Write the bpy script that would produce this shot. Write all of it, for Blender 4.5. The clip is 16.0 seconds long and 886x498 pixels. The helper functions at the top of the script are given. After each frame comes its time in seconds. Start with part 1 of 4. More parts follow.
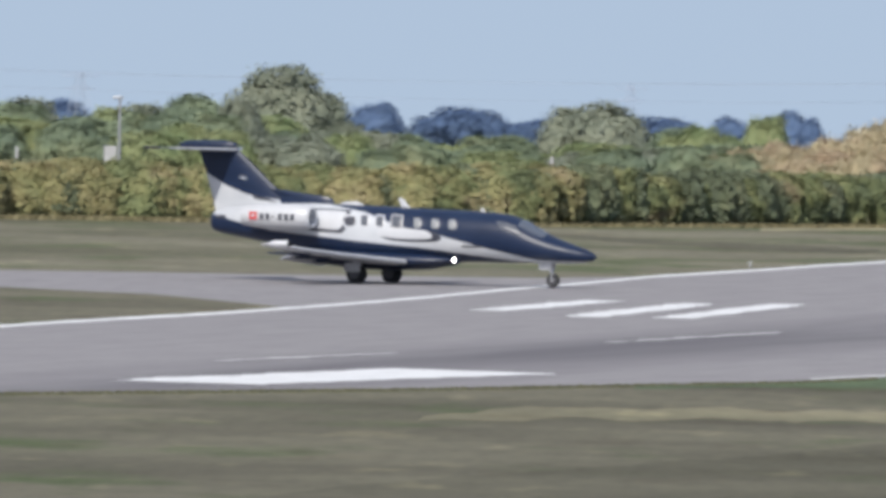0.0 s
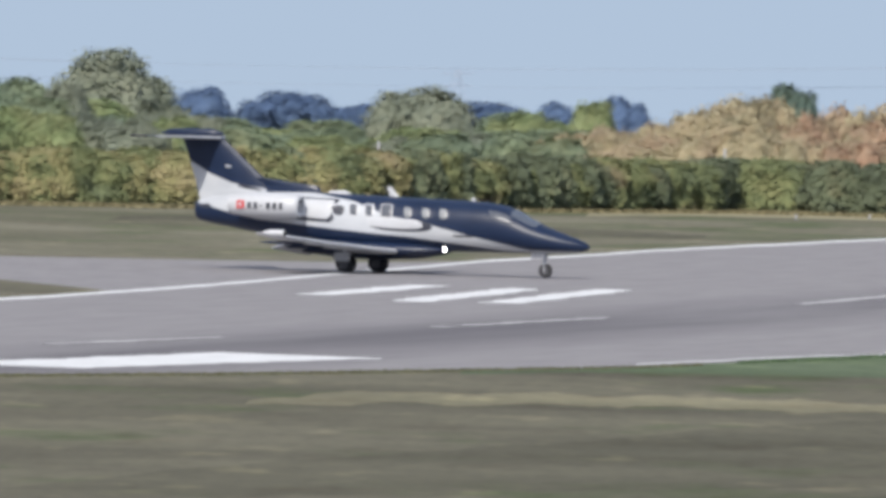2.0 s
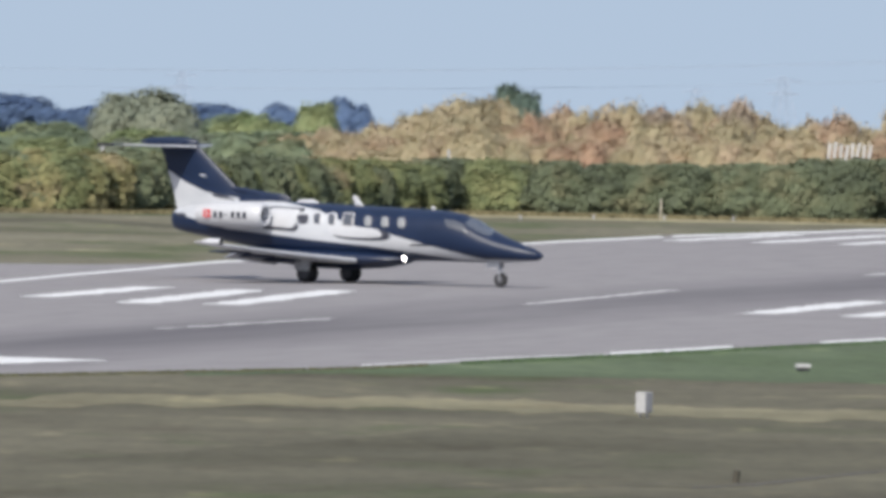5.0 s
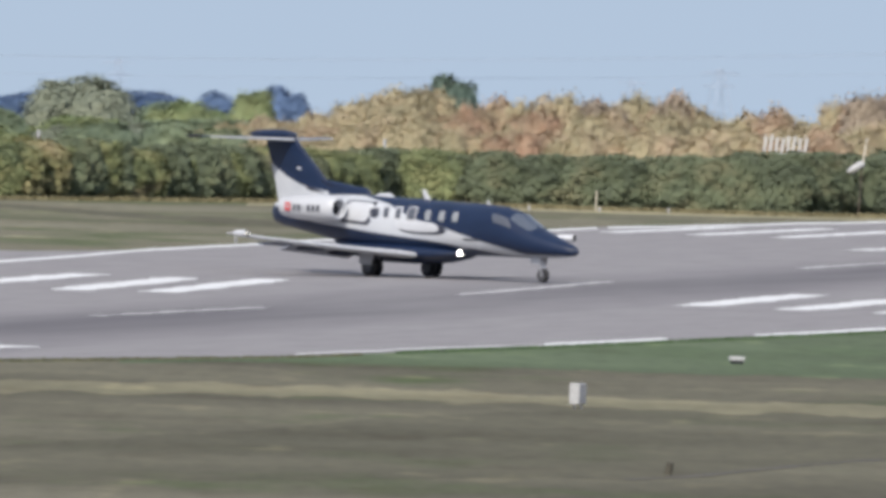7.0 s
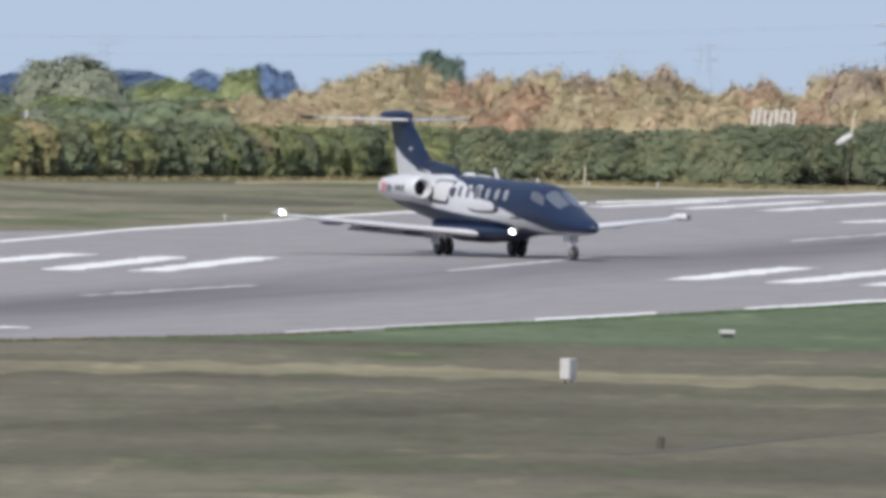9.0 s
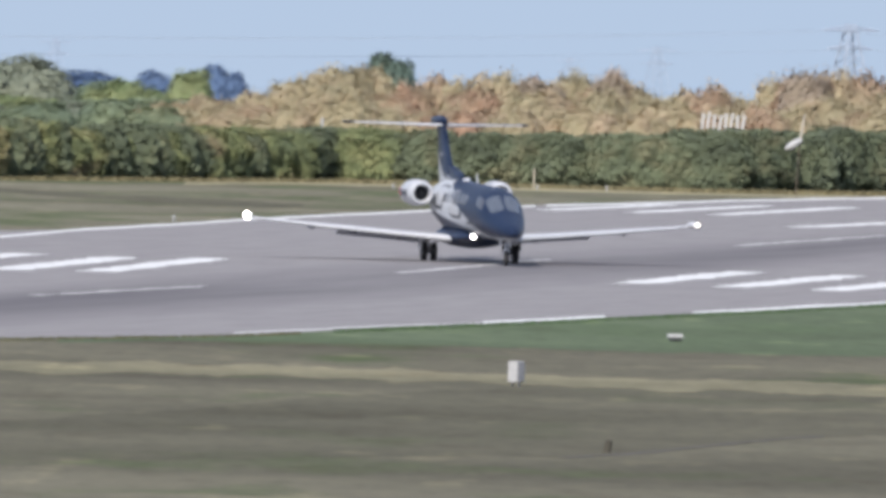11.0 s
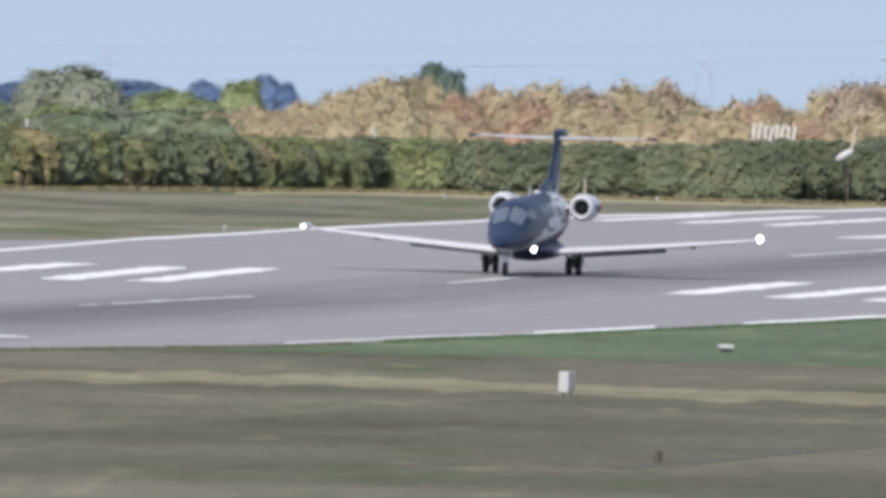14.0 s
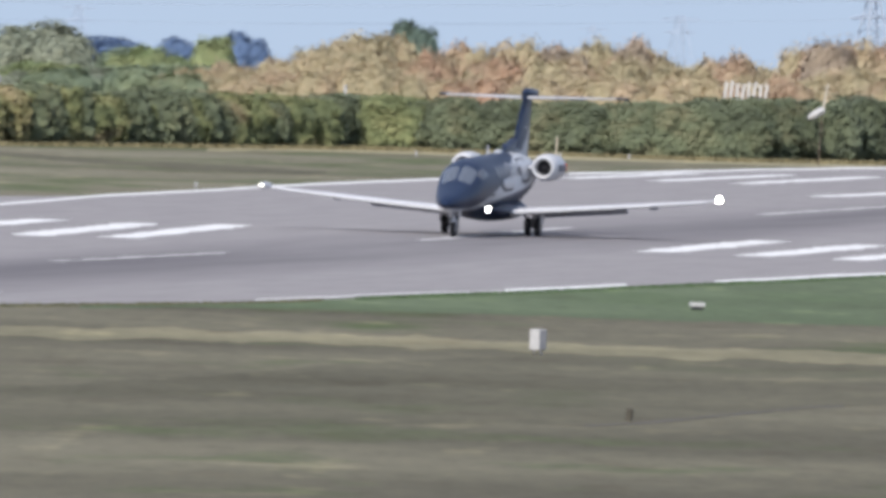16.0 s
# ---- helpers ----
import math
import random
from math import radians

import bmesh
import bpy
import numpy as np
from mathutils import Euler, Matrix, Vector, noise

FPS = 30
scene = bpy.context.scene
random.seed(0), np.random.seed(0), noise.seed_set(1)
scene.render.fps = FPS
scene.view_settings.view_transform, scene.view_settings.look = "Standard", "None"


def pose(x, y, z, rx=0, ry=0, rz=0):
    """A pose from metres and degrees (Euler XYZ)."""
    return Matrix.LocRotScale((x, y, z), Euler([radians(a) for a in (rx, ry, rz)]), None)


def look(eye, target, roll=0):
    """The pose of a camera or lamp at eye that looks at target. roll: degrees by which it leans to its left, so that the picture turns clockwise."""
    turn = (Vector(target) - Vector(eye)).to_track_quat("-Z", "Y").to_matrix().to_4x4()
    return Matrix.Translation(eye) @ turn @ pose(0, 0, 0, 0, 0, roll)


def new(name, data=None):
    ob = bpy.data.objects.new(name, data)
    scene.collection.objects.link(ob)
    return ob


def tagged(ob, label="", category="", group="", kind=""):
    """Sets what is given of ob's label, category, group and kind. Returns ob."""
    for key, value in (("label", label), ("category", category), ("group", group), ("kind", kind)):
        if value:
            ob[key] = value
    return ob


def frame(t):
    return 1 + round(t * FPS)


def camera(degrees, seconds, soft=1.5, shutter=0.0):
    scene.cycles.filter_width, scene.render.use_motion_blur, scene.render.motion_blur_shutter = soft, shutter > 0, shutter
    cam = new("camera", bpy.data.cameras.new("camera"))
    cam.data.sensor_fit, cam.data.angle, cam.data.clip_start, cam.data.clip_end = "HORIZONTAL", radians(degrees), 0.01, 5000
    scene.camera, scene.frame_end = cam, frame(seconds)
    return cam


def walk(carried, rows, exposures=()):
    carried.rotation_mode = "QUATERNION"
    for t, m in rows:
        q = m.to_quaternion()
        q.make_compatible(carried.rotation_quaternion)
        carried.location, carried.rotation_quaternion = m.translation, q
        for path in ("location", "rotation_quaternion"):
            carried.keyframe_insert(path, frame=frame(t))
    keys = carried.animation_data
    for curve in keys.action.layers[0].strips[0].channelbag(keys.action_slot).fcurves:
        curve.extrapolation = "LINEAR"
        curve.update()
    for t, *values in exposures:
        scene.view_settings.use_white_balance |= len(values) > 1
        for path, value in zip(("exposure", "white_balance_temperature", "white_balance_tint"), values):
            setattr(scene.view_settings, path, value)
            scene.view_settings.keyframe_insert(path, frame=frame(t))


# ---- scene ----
cam = camera(2.642, 16.0, soft=4.2)
EYE = (0.0, 0.0, 11.8)
# seconds, the point 700 m out at which the camera aims (x, z), roll
AIM = [
    (0.0, -18.362, 1.945, 1.14),
    (0.5, -16.670, 2.219, 1.27),
    (1.0, -14.927, 2.257, 1.11),
    (1.5, -13.241, 1.917, 1.37),
    (2.0, -12.022, 1.519, 1.34),
    (2.5, -10.645, 1.445, 1.34),
    (3.0, -8.888, 1.848, 1.20),
    (3.5, -6.924, 2.395, 1.33),
    (4.0, -4.954, 2.446, 1.47),
    (4.5, -3.458, 2.113, 1.41),
    (5.0, -1.979, 1.776, 1.14),
    (7.5, 0.676, 1.223, 1.70),
    (8.0, 0.314, 0.449, 1.49),
    (8.5, 0.282, 0.253, 1.47),
    (9.0, 0.810, 0.608, 1.08),
    (9.5, 1.169, 0.866, 1.15),
    (12.0, 2.828, 0.653, 1.54),
    (12.5, 2.042, 0.692, 1.50),
    (13.0, 0.832, 0.959, 1.22),
    (13.5, 0.181, 0.544, 1.70),
    (14.0, 0.819, 1.058, 1.52),
    (14.5, 1.630, 0.845, 1.62),
    (15.0, 2.238, 0.416, 1.48),
    (15.5, 2.261, -0.083, 1.71),
    (16.0, 1.899, -0.469, 1.70),
]
walk(cam, [(t, look(EYE, (x, 700.0, z), roll)) for t, x, z, roll in AIM],
     exposures=[(0.0, 0.48, 6480, 10), (5.0, 0.5, 6560, 10), (9.0, 0.53, 6500, 11), (12.0, 0.6, 6380, 12), (16.0, 0.63, 6420, 12)])

# ---- light ----
SUN_ELEVATION, SUN_AZIMUTH = 43.0, 202.0   # azimuth clockwise from +y, the way the camera looks
world = bpy.data.worlds.new("sky")
scene.world = world
world.use_nodes = True
wn, wl = world.node_tree.nodes, world.node_tree.links
wn.clear()
w_co = wn.new("ShaderNodeTexCoord")
w_map = wn.new("ShaderNodeMapping")
w_map.inputs["Location"].default_value = (0, 0, 0.14)
w_sky = wn.new("ShaderNodeTexSky")
w_sky.sky_type = "NISHITA"
w_sky.sun_disc = False
w_sky.sun_elevation, w_sky.sun_rotation = radians(SUN_ELEVATION), radians(SUN_AZIMUTH)
w_sky.air_density, w_sky.dust_density, w_sky.ozone_density = 1.0, 2.5, 1.5
w_bg = wn.new("ShaderNodeBackground")
w_bg.inputs["Strength"].default_value = 0.1
w_out = wn.new("ShaderNodeOutputWorld")
wl.new(w_co.outputs["Generated"], w_map.inputs["Vector"])
wl.new(w_map.outputs["Vector"], w_sky.inputs["Vector"])
w_haze = wn.new("ShaderNodeMix")   # summer haze whitens the whole sky
w_haze.data_type = "RGBA"
w_haze.inputs[0].default_value = 0.62
w_haze.inputs[7].default_value = (3.2, 3.75, 4.85, 1)
wl.new(w_sky.outputs["Color"], w_haze.inputs[6])
wl.new(w_haze.outputs[2], w_bg.inputs["Color"])
wl.new(w_bg.outputs["Background"], w_out.inputs["Surface"])
sun = new("sun", bpy.data.lights.new("sun", "SUN"))
sun.data.energy, sun.data.angle, sun.data.color = 2.75, radians(0.53), (1.0, 0.95, 0.87)
_az, _el = radians(SUN_AZIMUTH), radians(SUN_ELEVATION)
sun.matrix_world = look((300 * math.sin(_az) * math.cos(_el), 300 * math.cos(_az) * math.cos(_el), 300 * math.sin(_el)), (0, 0, 0))


# ---- materials ----
def material(name):
    m = bpy.data.materials.new(name)
    m.use_nodes = True
    return m, m.node_tree.nodes, m.node_tree.links, m.node_tree.nodes["Principled BSDF"]


def ramp(n, stops, mode="LINEAR"):
    r = n.new("ShaderNodeValToRGB")
    r.color_ramp.interpolation = mode
    e = r.color_ramp.elements
    while len(e) < len(stops):
        e.new(0.5)
    for k, (p, c) in zip(e, stops):
        k.position, k.color = p, (*c, 1) if len(c) == 3 else c
    return r


def noise_tex(n, l, coord, scale, detail=4, stretch=(1, 1, 1), rough=0.55, turn=0.0):
    mp = n.new("ShaderNodeMapping")
    mp.inputs["Scale"].default_value = stretch
    mp.inputs["Rotation"].default_value = (0, 0, radians(turn))
    t = n.new("ShaderNodeTexNoise")
    t.inputs["Scale"].default_value, t.inputs["Detail"].default_value, t.inputs["Roughness"].default_value = scale, detail, rough
    l.new(coord, mp.inputs["Vector"])
    l.new(mp.outputs["Vector"], t.inputs["Vector"])
    return t.outputs["Fac"]


def blend(n, l, a, b, fac, mode="MIX"):
    m = n.new("ShaderNodeMix")
    m.data_type, m.blend_type = "RGBA", mode
    for sock, v in ((m.inputs[0], fac), (m.inputs[6], a), (m.inputs[7], b)):
        if isinstance(v, (int, float)):
            sock.default_value = v
        elif isinstance(v, tuple):
            sock.default_value = (*v, 1)
        else:
            l.new(v, sock)
    return m.outputs[2]


def bump(n, l, b, height, strength, dist):
    k = n.new("ShaderNodeBump")
    k.inputs["Strength"].default_value, k.inputs["Distance"].default_value = strength, dist
    l.new(height, k.inputs["Height"])
    l.new(k.outputs["Normal"], b.inputs["Normal"])


def plain(name, color, rough=0.5, metal=0.0, grain=0.12, scale=6.0, coat=0.0):
    m, n, l, b = material(name)
    co = n.new("ShaderNodeTexCoord").outputs["Object"]
    f = noise_tex(n, l, co, scale, 5)
    lo, hi = tuple(c * (1 - grain) for c in color), tuple(min(1, c * (1 + grain)) for c in color)
    r = ramp(n, [(0.3, lo), (0.7, hi)])
    l.new(f, r.inputs["Fac"])
    l.new(r.outputs["Color"], b.inputs["Base Color"])
    b.inputs["Roughness"].default_value, b.inputs["Metallic"].default_value = rough, metal
    b.inputs["Coat Weight"].default_value = coat
    return m


def grass_material(name, dry, mid, green, cover):
    """Burnt summer turf: long pale and dark swaths across the mown ground, with green and bare patches."""
    m, n, l, b = material(name)
    co = n.new("ShaderNodeTexCoord").outputs["Object"]
    swath = noise_tex(n, l, co, 1.0, 3, (0.04, 0.045, 1), 0.55, 3)
    patch = noise_tex(n, l, co, 1.0, 4, (0.11, 0.045, 1), 0.6, -8)
    bare = noise_tex(n, l, co, 1.0, 3, (0.32, 0.085, 1), 0.6, 5)
    tuft = noise_tex(n, l, co, 1.0, 5, (1.3, 0.2, 1), 0.7)
    r1 = ramp(n, [(0.32, mid), (0.52, dry), (0.68, tuple(c * 1.22 for c in dry))])
    l.new(swath, r1.inputs["Fac"])
    r2 = ramp(n, [(cover, (0, 0, 0)), (cover + 0.14, (1, 1, 1))])
    l.new(patch, r2.inputs["Fac"])
    c = blend(n, l, r1.outputs["Color"], green, r2.outputs["Color"])
    # scraps of bleached thatch, and brown scuffs between them
    r4 = ramp(n, [(0.26, (0.82, 0.78, 0.76)), (0.42, (1, 1, 1)), (0.6, (1, 1, 1)), (0.7, (1.45, 1.42, 1.32))])
    l.new(bare, r4.inputs["Fac"])
    c = blend(n, l, c, r4.outputs["Color"], 1.0, "MULTIPLY")
    r3 = ramp(n, [(0.3, (0.7, 0.7, 0.68)), (0.5, (0.95, 0.95, 0.95)), (0.75, (1.22, 1.2, 1.12))])
    l.new(tuft, r3.inputs["Fac"])
    c = blend(n, l, c, r3.outputs["Color"], 0.6, "MULTIPLY")
    l.new(c, b.inputs["Base Color"])
    b.inputs["Roughness"].default_value = 1.0
    b.inputs["Specular IOR Level"].default_value = 0.1
    return m


def foliage_material(name, stops, spread=0.35):
    """Leaves: each plant takes its own tone from the range, each leaf varies about it."""
    m, n, l, b = material(name)
    info = n.new("ShaderNodeObjectInfo")
    geo = n.new("ShaderNodeNewGeometry")
    spot = noise_tex(n, l, geo.outputs["Position"], 0.5, 3, (1, 0.4, 1.3))
    a = n.new("ShaderNodeMath")
    a.operation = "MULTIPLY_ADD"
    l.new(spot, a.inputs[0])
    a.inputs[1].default_value, a.inputs[2].default_value = 2.2, -0.69
    own = n.new("ShaderNodeMath")
    own.operation = "MULTIPLY"
    own.inputs[1].default_value = 0.18
    l.new(info.outputs["Random"], own.inputs[0])
    s = n.new("ShaderNodeMath")
    s.operation, s.use_clamp = "ADD", True
    l.new(own.outputs[0], s.inputs[0])
    l.new(a.outputs[0], s.inputs[1])
    r = ramp(n, stops)
    l.new(s.outputs[0], r.inputs["Fac"])
    v = ramp(n, [(0.0, (1 - spread,) * 3), (1.0, (1 + spread,) * 3)])
    l.new(geo.outputs["Random Per Island"], v.inputs["Fac"])
    c = blend(n, l, r.outputs["Color"], v.outputs["Color"], 1.0, "MULTIPLY")
    l.new(c, b.inputs["Base Color"])
    b.inputs["Roughness"].default_value = 0.8
    b.inputs["Specular IOR Level"].default_value = 0.1
    tr = n.new("ShaderNodeBsdfTranslucent")
    l.new(c, tr.inputs["Color"])
    mx = n.new("ShaderNodeMixShader")
    mx.inputs["Fac"].default_value = 0.12
    l.new(b.outputs["BSDF"], mx.inputs[1])
    l.new(tr.outputs["BSDF"], mx.inputs[2])
    l.new(mx.outputs["Shader"], n["Material Output"].inputs["Surface"])
    return m


GRASS = grass_material("mown_dry_grass", (0.143, 0.134, 0.098), (0.105, 0.098, 0.072), (0.086, 0.108, 0.052), 0.54)
GRASS_FAR = grass_material("far_dry_grass", (0.175, 0.165, 0.120), (0.115, 0.112, 0.074), (0.110, 0.125, 0.068), 0.5)
GRASS_BROWN = grass_material("brown_cut_grass", (0.117, 0.11, 0.08), (0.088, 0.083, 0.059), (0.093, 0.1, 0.06), 0.58)
STRAW_PALE = grass_material("pale_straw_margin", (0.305, 0.276, 0.182), (0.225, 0.208, 0.14), (0.19, 0.182, 0.114), 0.62)
GRASS_STRAW = grass_material("bleached_straw_grass", (0.232, 0.214, 0.142), (0.175, 0.164, 0.112), (0.19, 0.182, 0.114), 0.62)
VERGE_GREEN = grass_material("watered_green_grass", (0.112, 0.142, 0.087), (0.095, 0.122, 0.073), (0.104, 0.138, 0.078), 0.5)
BLADES = foliage_material("grass_blades", [(0.0, (0.19, 0.17, 0.1)), (1.0, (0.27, 0.24, 0.14))], 0.25)
BLADES_OLIVE = foliage_material("olive_grass_blades", [(0.0, (0.12, 0.125, 0.075)), (1.0, (0.16, 0.155, 0.095))], 0.25)
BLADES_GREEN = foliage_material("green_grass_blades", [(0.0, (0.07, 0.115, 0.055)), (1.0, (0.095, 0.15, 0.07))], 0.25)
LEAF_HEDGE = foliage_material("hedge_leaves", [(0.0, (0.162, 0.194, 0.114)), (0.4, (0.233, 0.264, 0.131)), (0.75, (0.302, 0.309, 0.154)), (1.0, (0.359, 0.309, 0.190))], 0.18)
LEAF_HEDGE_DARK = foliage_material("dark_hedge_leaves", [(0.0, (0.142, 0.168, 0.118)), (0.6, (0.188, 0.219, 0.136)), (1.0, (0.268, 0.266, 0.164))], 0.18)
LEAF_HEDGE_WARM = foliage_material("warm_hedge_leaves", [(0.0, (0.246, 0.265, 0.132)), (0.5, (0.345, 0.326, 0.166)), (1.0, (0.416, 0.350, 0.208))], 0.18)
LEAF_GREEN = foliage_material("tree_leaves", [(0.0, (0.196, 0.253, 0.183)), (0.6, (0.260, 0.314, 0.201)), (1.0, (0.339, 0.371, 0.231))], 0.16)
LEAF_GREY = foliage_material("grey_willow_leaves", [(0.0, (0.234, 0.268, 0.208)), (1.0, (0.318, 0.340, 0.255))], 0.18)
LEAF_LIME = foliage_material("light_green_leaves", [(0.0, (0.237, 0.306, 0.150)), (1.0, (0.338, 0.362, 0.188))], 0.2)
LEAF_TEAL = foliage_material("dark_blue_green_leaves", [(0.0, (0.13, 0.19, 0.165)), (1.0, (0.18, 0.24, 0.19))], 0.15)
LEAF_TAN = foliage_material("parched_tan_leaves", [(0.0, (0.415, 0.375, 0.245)), (0.45, (0.505, 0.435, 0.287)), (1.0, (0.545, 0.428, 0.302))], 0.12)
LEAF_RUST = foliage_material("rust_brown_leaves", [(0.0, (0.462, 0.392, 0.265)), (0.5, (0.482, 0.364, 0.257)), (1.0, (0.502, 0.326, 0.229))], 0.12)
LEAF_BROWN = foliage_material("mauve_brown_twigs", [(0.0, (0.330, 0.275, 0.231)), (1.0, (0.440, 0.363, 0.275))], 0.18)
# distance haze is painted into these leaves as blue
LEAF_FAR = foliage_material("far_leaves_haze_blue", [(0.0, (0.125, 0.193, 0.336)), (1.0, (0.171, 0.250, 0.399))], 0.06)
BARK = plain("bark", (0.13, 0.1, 0.075), 0.9, grain=0.4, scale=3)


def asphalt_material():
    m, n, l, b = material("runway_asphalt")
    co = n.new("ShaderNodeTexCoord").outputs["Object"]
    lane = noise_tex(n, l, co, 1.0, 4, (0.16, 0.012, 1), 0.55)
    worn = noise_tex(n, l, co, 1.0, 5, (0.9, 0.12, 1), 0.65)
    sep = n.new("ShaderNodeSeparateXYZ")
    l.new(co, sep.inputs["Vector"])
    # tyre rubber darkens the strip along the centreline
    off = n.new("ShaderNodeMath")
    off.operation = "ABSOLUTE"
    aside = n.new("ShaderNodeMath")
    aside.operation = "SUBTRACT"
    aside.inputs[1].default_value = 2.2
    l.new(sep.outputs["X"], aside.inputs[0])
    l.new(aside.outputs[0], off.inputs[0])
    band = n.new("ShaderNodeMapRange")
    band.inputs["From Min"].default_value, band.inputs["From Max"].default_value = 7.5, 1.5
    l.new(off.outputs[0], band.inputs["Value"])
    rub = n.new("ShaderNodeMath")
    rub.operation = "MULTIPLY"
    rr = ramp(n, [(0.3, (0.25, 0.25, 0.25)), (0.62, (1, 1, 1))])
    l.new(lane, rr.inputs["Fac"])
    l.new(band.outputs["Result"], rub.inputs[0])
    l.new(rr.outputs["Color"], rub.inputs[1])
    r = ramp(n, [(0.25, (0.222, 0.21, 0.217)), (0.5, (0.262, 0.249, 0.254)), (0.8, (0.297, 0.284, 0.286))])
    l.new(worn, r.inputs["Fac"])
    c = blend(n, l, r.outputs["Color"], (0.14, 0.132, 0.142), rub.outputs[0])
    l.new(c, b.inputs["Base Color"])
    b.inputs["Roughness"].default_value = 0.95
    b.inputs["Specular IOR Level"].default_value = 0.2
    return m


ASPHALT = asphalt_material()
PAINT = plain("worn_white_marking_paint", (0.7, 0.7, 0.7), 0.85, grain=0.14, scale=0.8)
PAINT_FADED = plain("faded_white_marking_paint", (0.48, 0.47, 0.47), 0.85, grain=0.25, scale=0.5)


def livery_material():
    """White band between two dark blue fields, its bounds rising and falling along the body."""
    m, n, l, b = material("navy_and_white_livery")
    co = n.new("ShaderNodeTexCoord").outputs["Object"]
    sep = n.new("ShaderNodeSeparateXYZ")
    l.new(co, sep.inputs["Vector"])
    along = n.new("ShaderNodeMapRange")
    along.inputs["From Min"].default_value, along.inputs["From Max"].default_value = -8.5, 9.5
    l.new(sep.outputs["X"], along.inputs["Value"])

    def bound(points):
        r = ramp(n, [((a + 8.5) / 18.0, (z / 6.0,) * 3) for a, z in points])
        l.new(along.outputs["Result"], r.inputs["Fac"])
        k = n.new("ShaderNodeMath")
        k.operation = "MULTIPLY"
        k.inputs[1].default_value = 6.0
        l.new(r.outputs["Color"], k.inputs[0])
        return k.outputs[0]

    up = bound([(-7.4, 4.15), (-6.4, 3.62), (-5.5, 3.3), (-4.0, 3.08), (-1.9, 3.0), (-0.1, 2.72), (1.5, 2.2), (3.2, 1.9), (5.3, 1.42), (7.2, 1.03)])
    down = bound([(-6.95, 2.52), (-5.6, 2.22), (-4.1, 1.93), (-2.5, 1.8), (-0.6, 1.62), (1.3, 1.48), (2.2, 1.42), (4.1, 1.22), (6.0, 1.0), (8.5, 0.92)])

    def edge(z, bnd, sign):
        d = n.new("ShaderNodeMath")
        d.operation = "SUBTRACT"
        l.new(z, d.inputs[0])
        l.new(bnd, d.inputs[1])
        k = n.new("ShaderNodeMapRange")
        k.inputs["From Min"].default_value, k.inputs["From Max"].default_value = -0.02 * sign, 0.02 * sign
        l.new(d.outputs[0], k.inputs["Value"])
        return k.outputs["Result"]

    both = n.new("ShaderNodeMath")
    both.operation = "MULTIPLY"
    l.new(edge(sep.outputs["Z"], up, -1), both.inputs[0])
    l.new(edge(sep.outputs["Z"], down, 1), both.inputs[1])
    dirt = noise_tex(n, l, co, 1.3, 5, (0.6, 1, 1.6))
    rn = ramp(n, [(0.3, (0.006, 0.015, 0.044)), (0.7, (0.01, 0.022, 0.058))])
    rw = ramp(n, [(0.3, (0.45, 0.47, 0.505)), (0.7, (0.54, 0.555, 0.58))])
    l.new(dirt, rn.inputs["Fac"])
    l.new(dirt, rw.inputs["Fac"])
    l.new(blend(n, l, rn.outputs["Color"], rw.outputs["Color"], both.outputs[0]), b.inputs["Base Color"])
    b.inputs["Roughness"].default_value = 0.4
    b.inputs["Specular IOR Level"].default_value = 0.32
    b.inputs["Coat Weight"].default_value = 0.1
    b.inputs["Coat Roughness"].default_value = 0.35
    return m


LIVERY = livery_material()
NAVY = plain("navy_gloss_paint", (0.008, 0.018, 0.05), 0.36, grain=0.2)
WHITE = plain("white_gloss_paint", (0.52, 0.53, 0.555), 0.38, grain=0.05, coat=0.3)
WING = plain("pale_grey_wing_paint", (0.62, 0.63, 0.66), 0.35, grain=0.06, scale=1.2)
# wing grey painted darker and bluer, as it looks in shade
FLAP = plain("shade_toned_flap_paint", (0.27, 0.29, 0.35), 0.4, grain=0.08)
DARK = plain("dark_intake_grey", (0.02, 0.021, 0.026), 0.5)
STEEL = plain("steel_grey_gear", (0.5, 0.5, 0.52), 0.35, 0.6)
HUB = plain("dark_grey_hub", (0.1, 0.1, 0.11), 0.5, 0.4)
TYRE = plain("black_tyre_rubber", (0.022, 0.022, 0.024), 0.85)
GLASS_DARK = plain("tinted_cabin_glass", (0.08, 0.088, 0.11), 0.3, grain=0.02, coat=0.25)
WINDSCREEN = plain("coated_windscreen_glass", (0.085, 0.1, 0.13), 0.25, grain=0.05, coat=0.6)
# the sky's reflection in the forward panes is painted in as a paler base
GLASS_PALE = plain("sky_toned_cabin_glass", (0.25, 0.26, 0.27), 0.35, grain=0.05, coat=0.25)
RED = plain("flag_red", (0.6, 0.03, 0.03), 0.4)
INK = plain("dark_grey_lettering", (0.035, 0.038, 0.055), 0.45)
GALV = plain("galvanised_steel", (0.45, 0.46, 0.48), 0.45, 0.7)
# cable and pylon greys carry the distance haze as a painted pale blue
CABLE = plain("haze_tinted_cable", (0.3, 0.36, 0.46), 0.8, 0.0)
PYLON = plain("haze_tinted_lattice_steel", (0.42, 0.48, 0.58), 0.8, 0.0)
BOX_WHITE = plain("weathered_white_plastic", (0.46, 0.46, 0.46), 0.6, grain=0.1)
BOX_GREY = plain("grey_steel_panel", (0.36, 0.36, 0.37), 0.6)
BOARD = plain("whitewashed_board", (0.56, 0.55, 0.53), 0.8, grain=0.15)
POST = plain("weathered_pale_timber", (0.5, 0.46, 0.38), 0.85, grain=0.3)


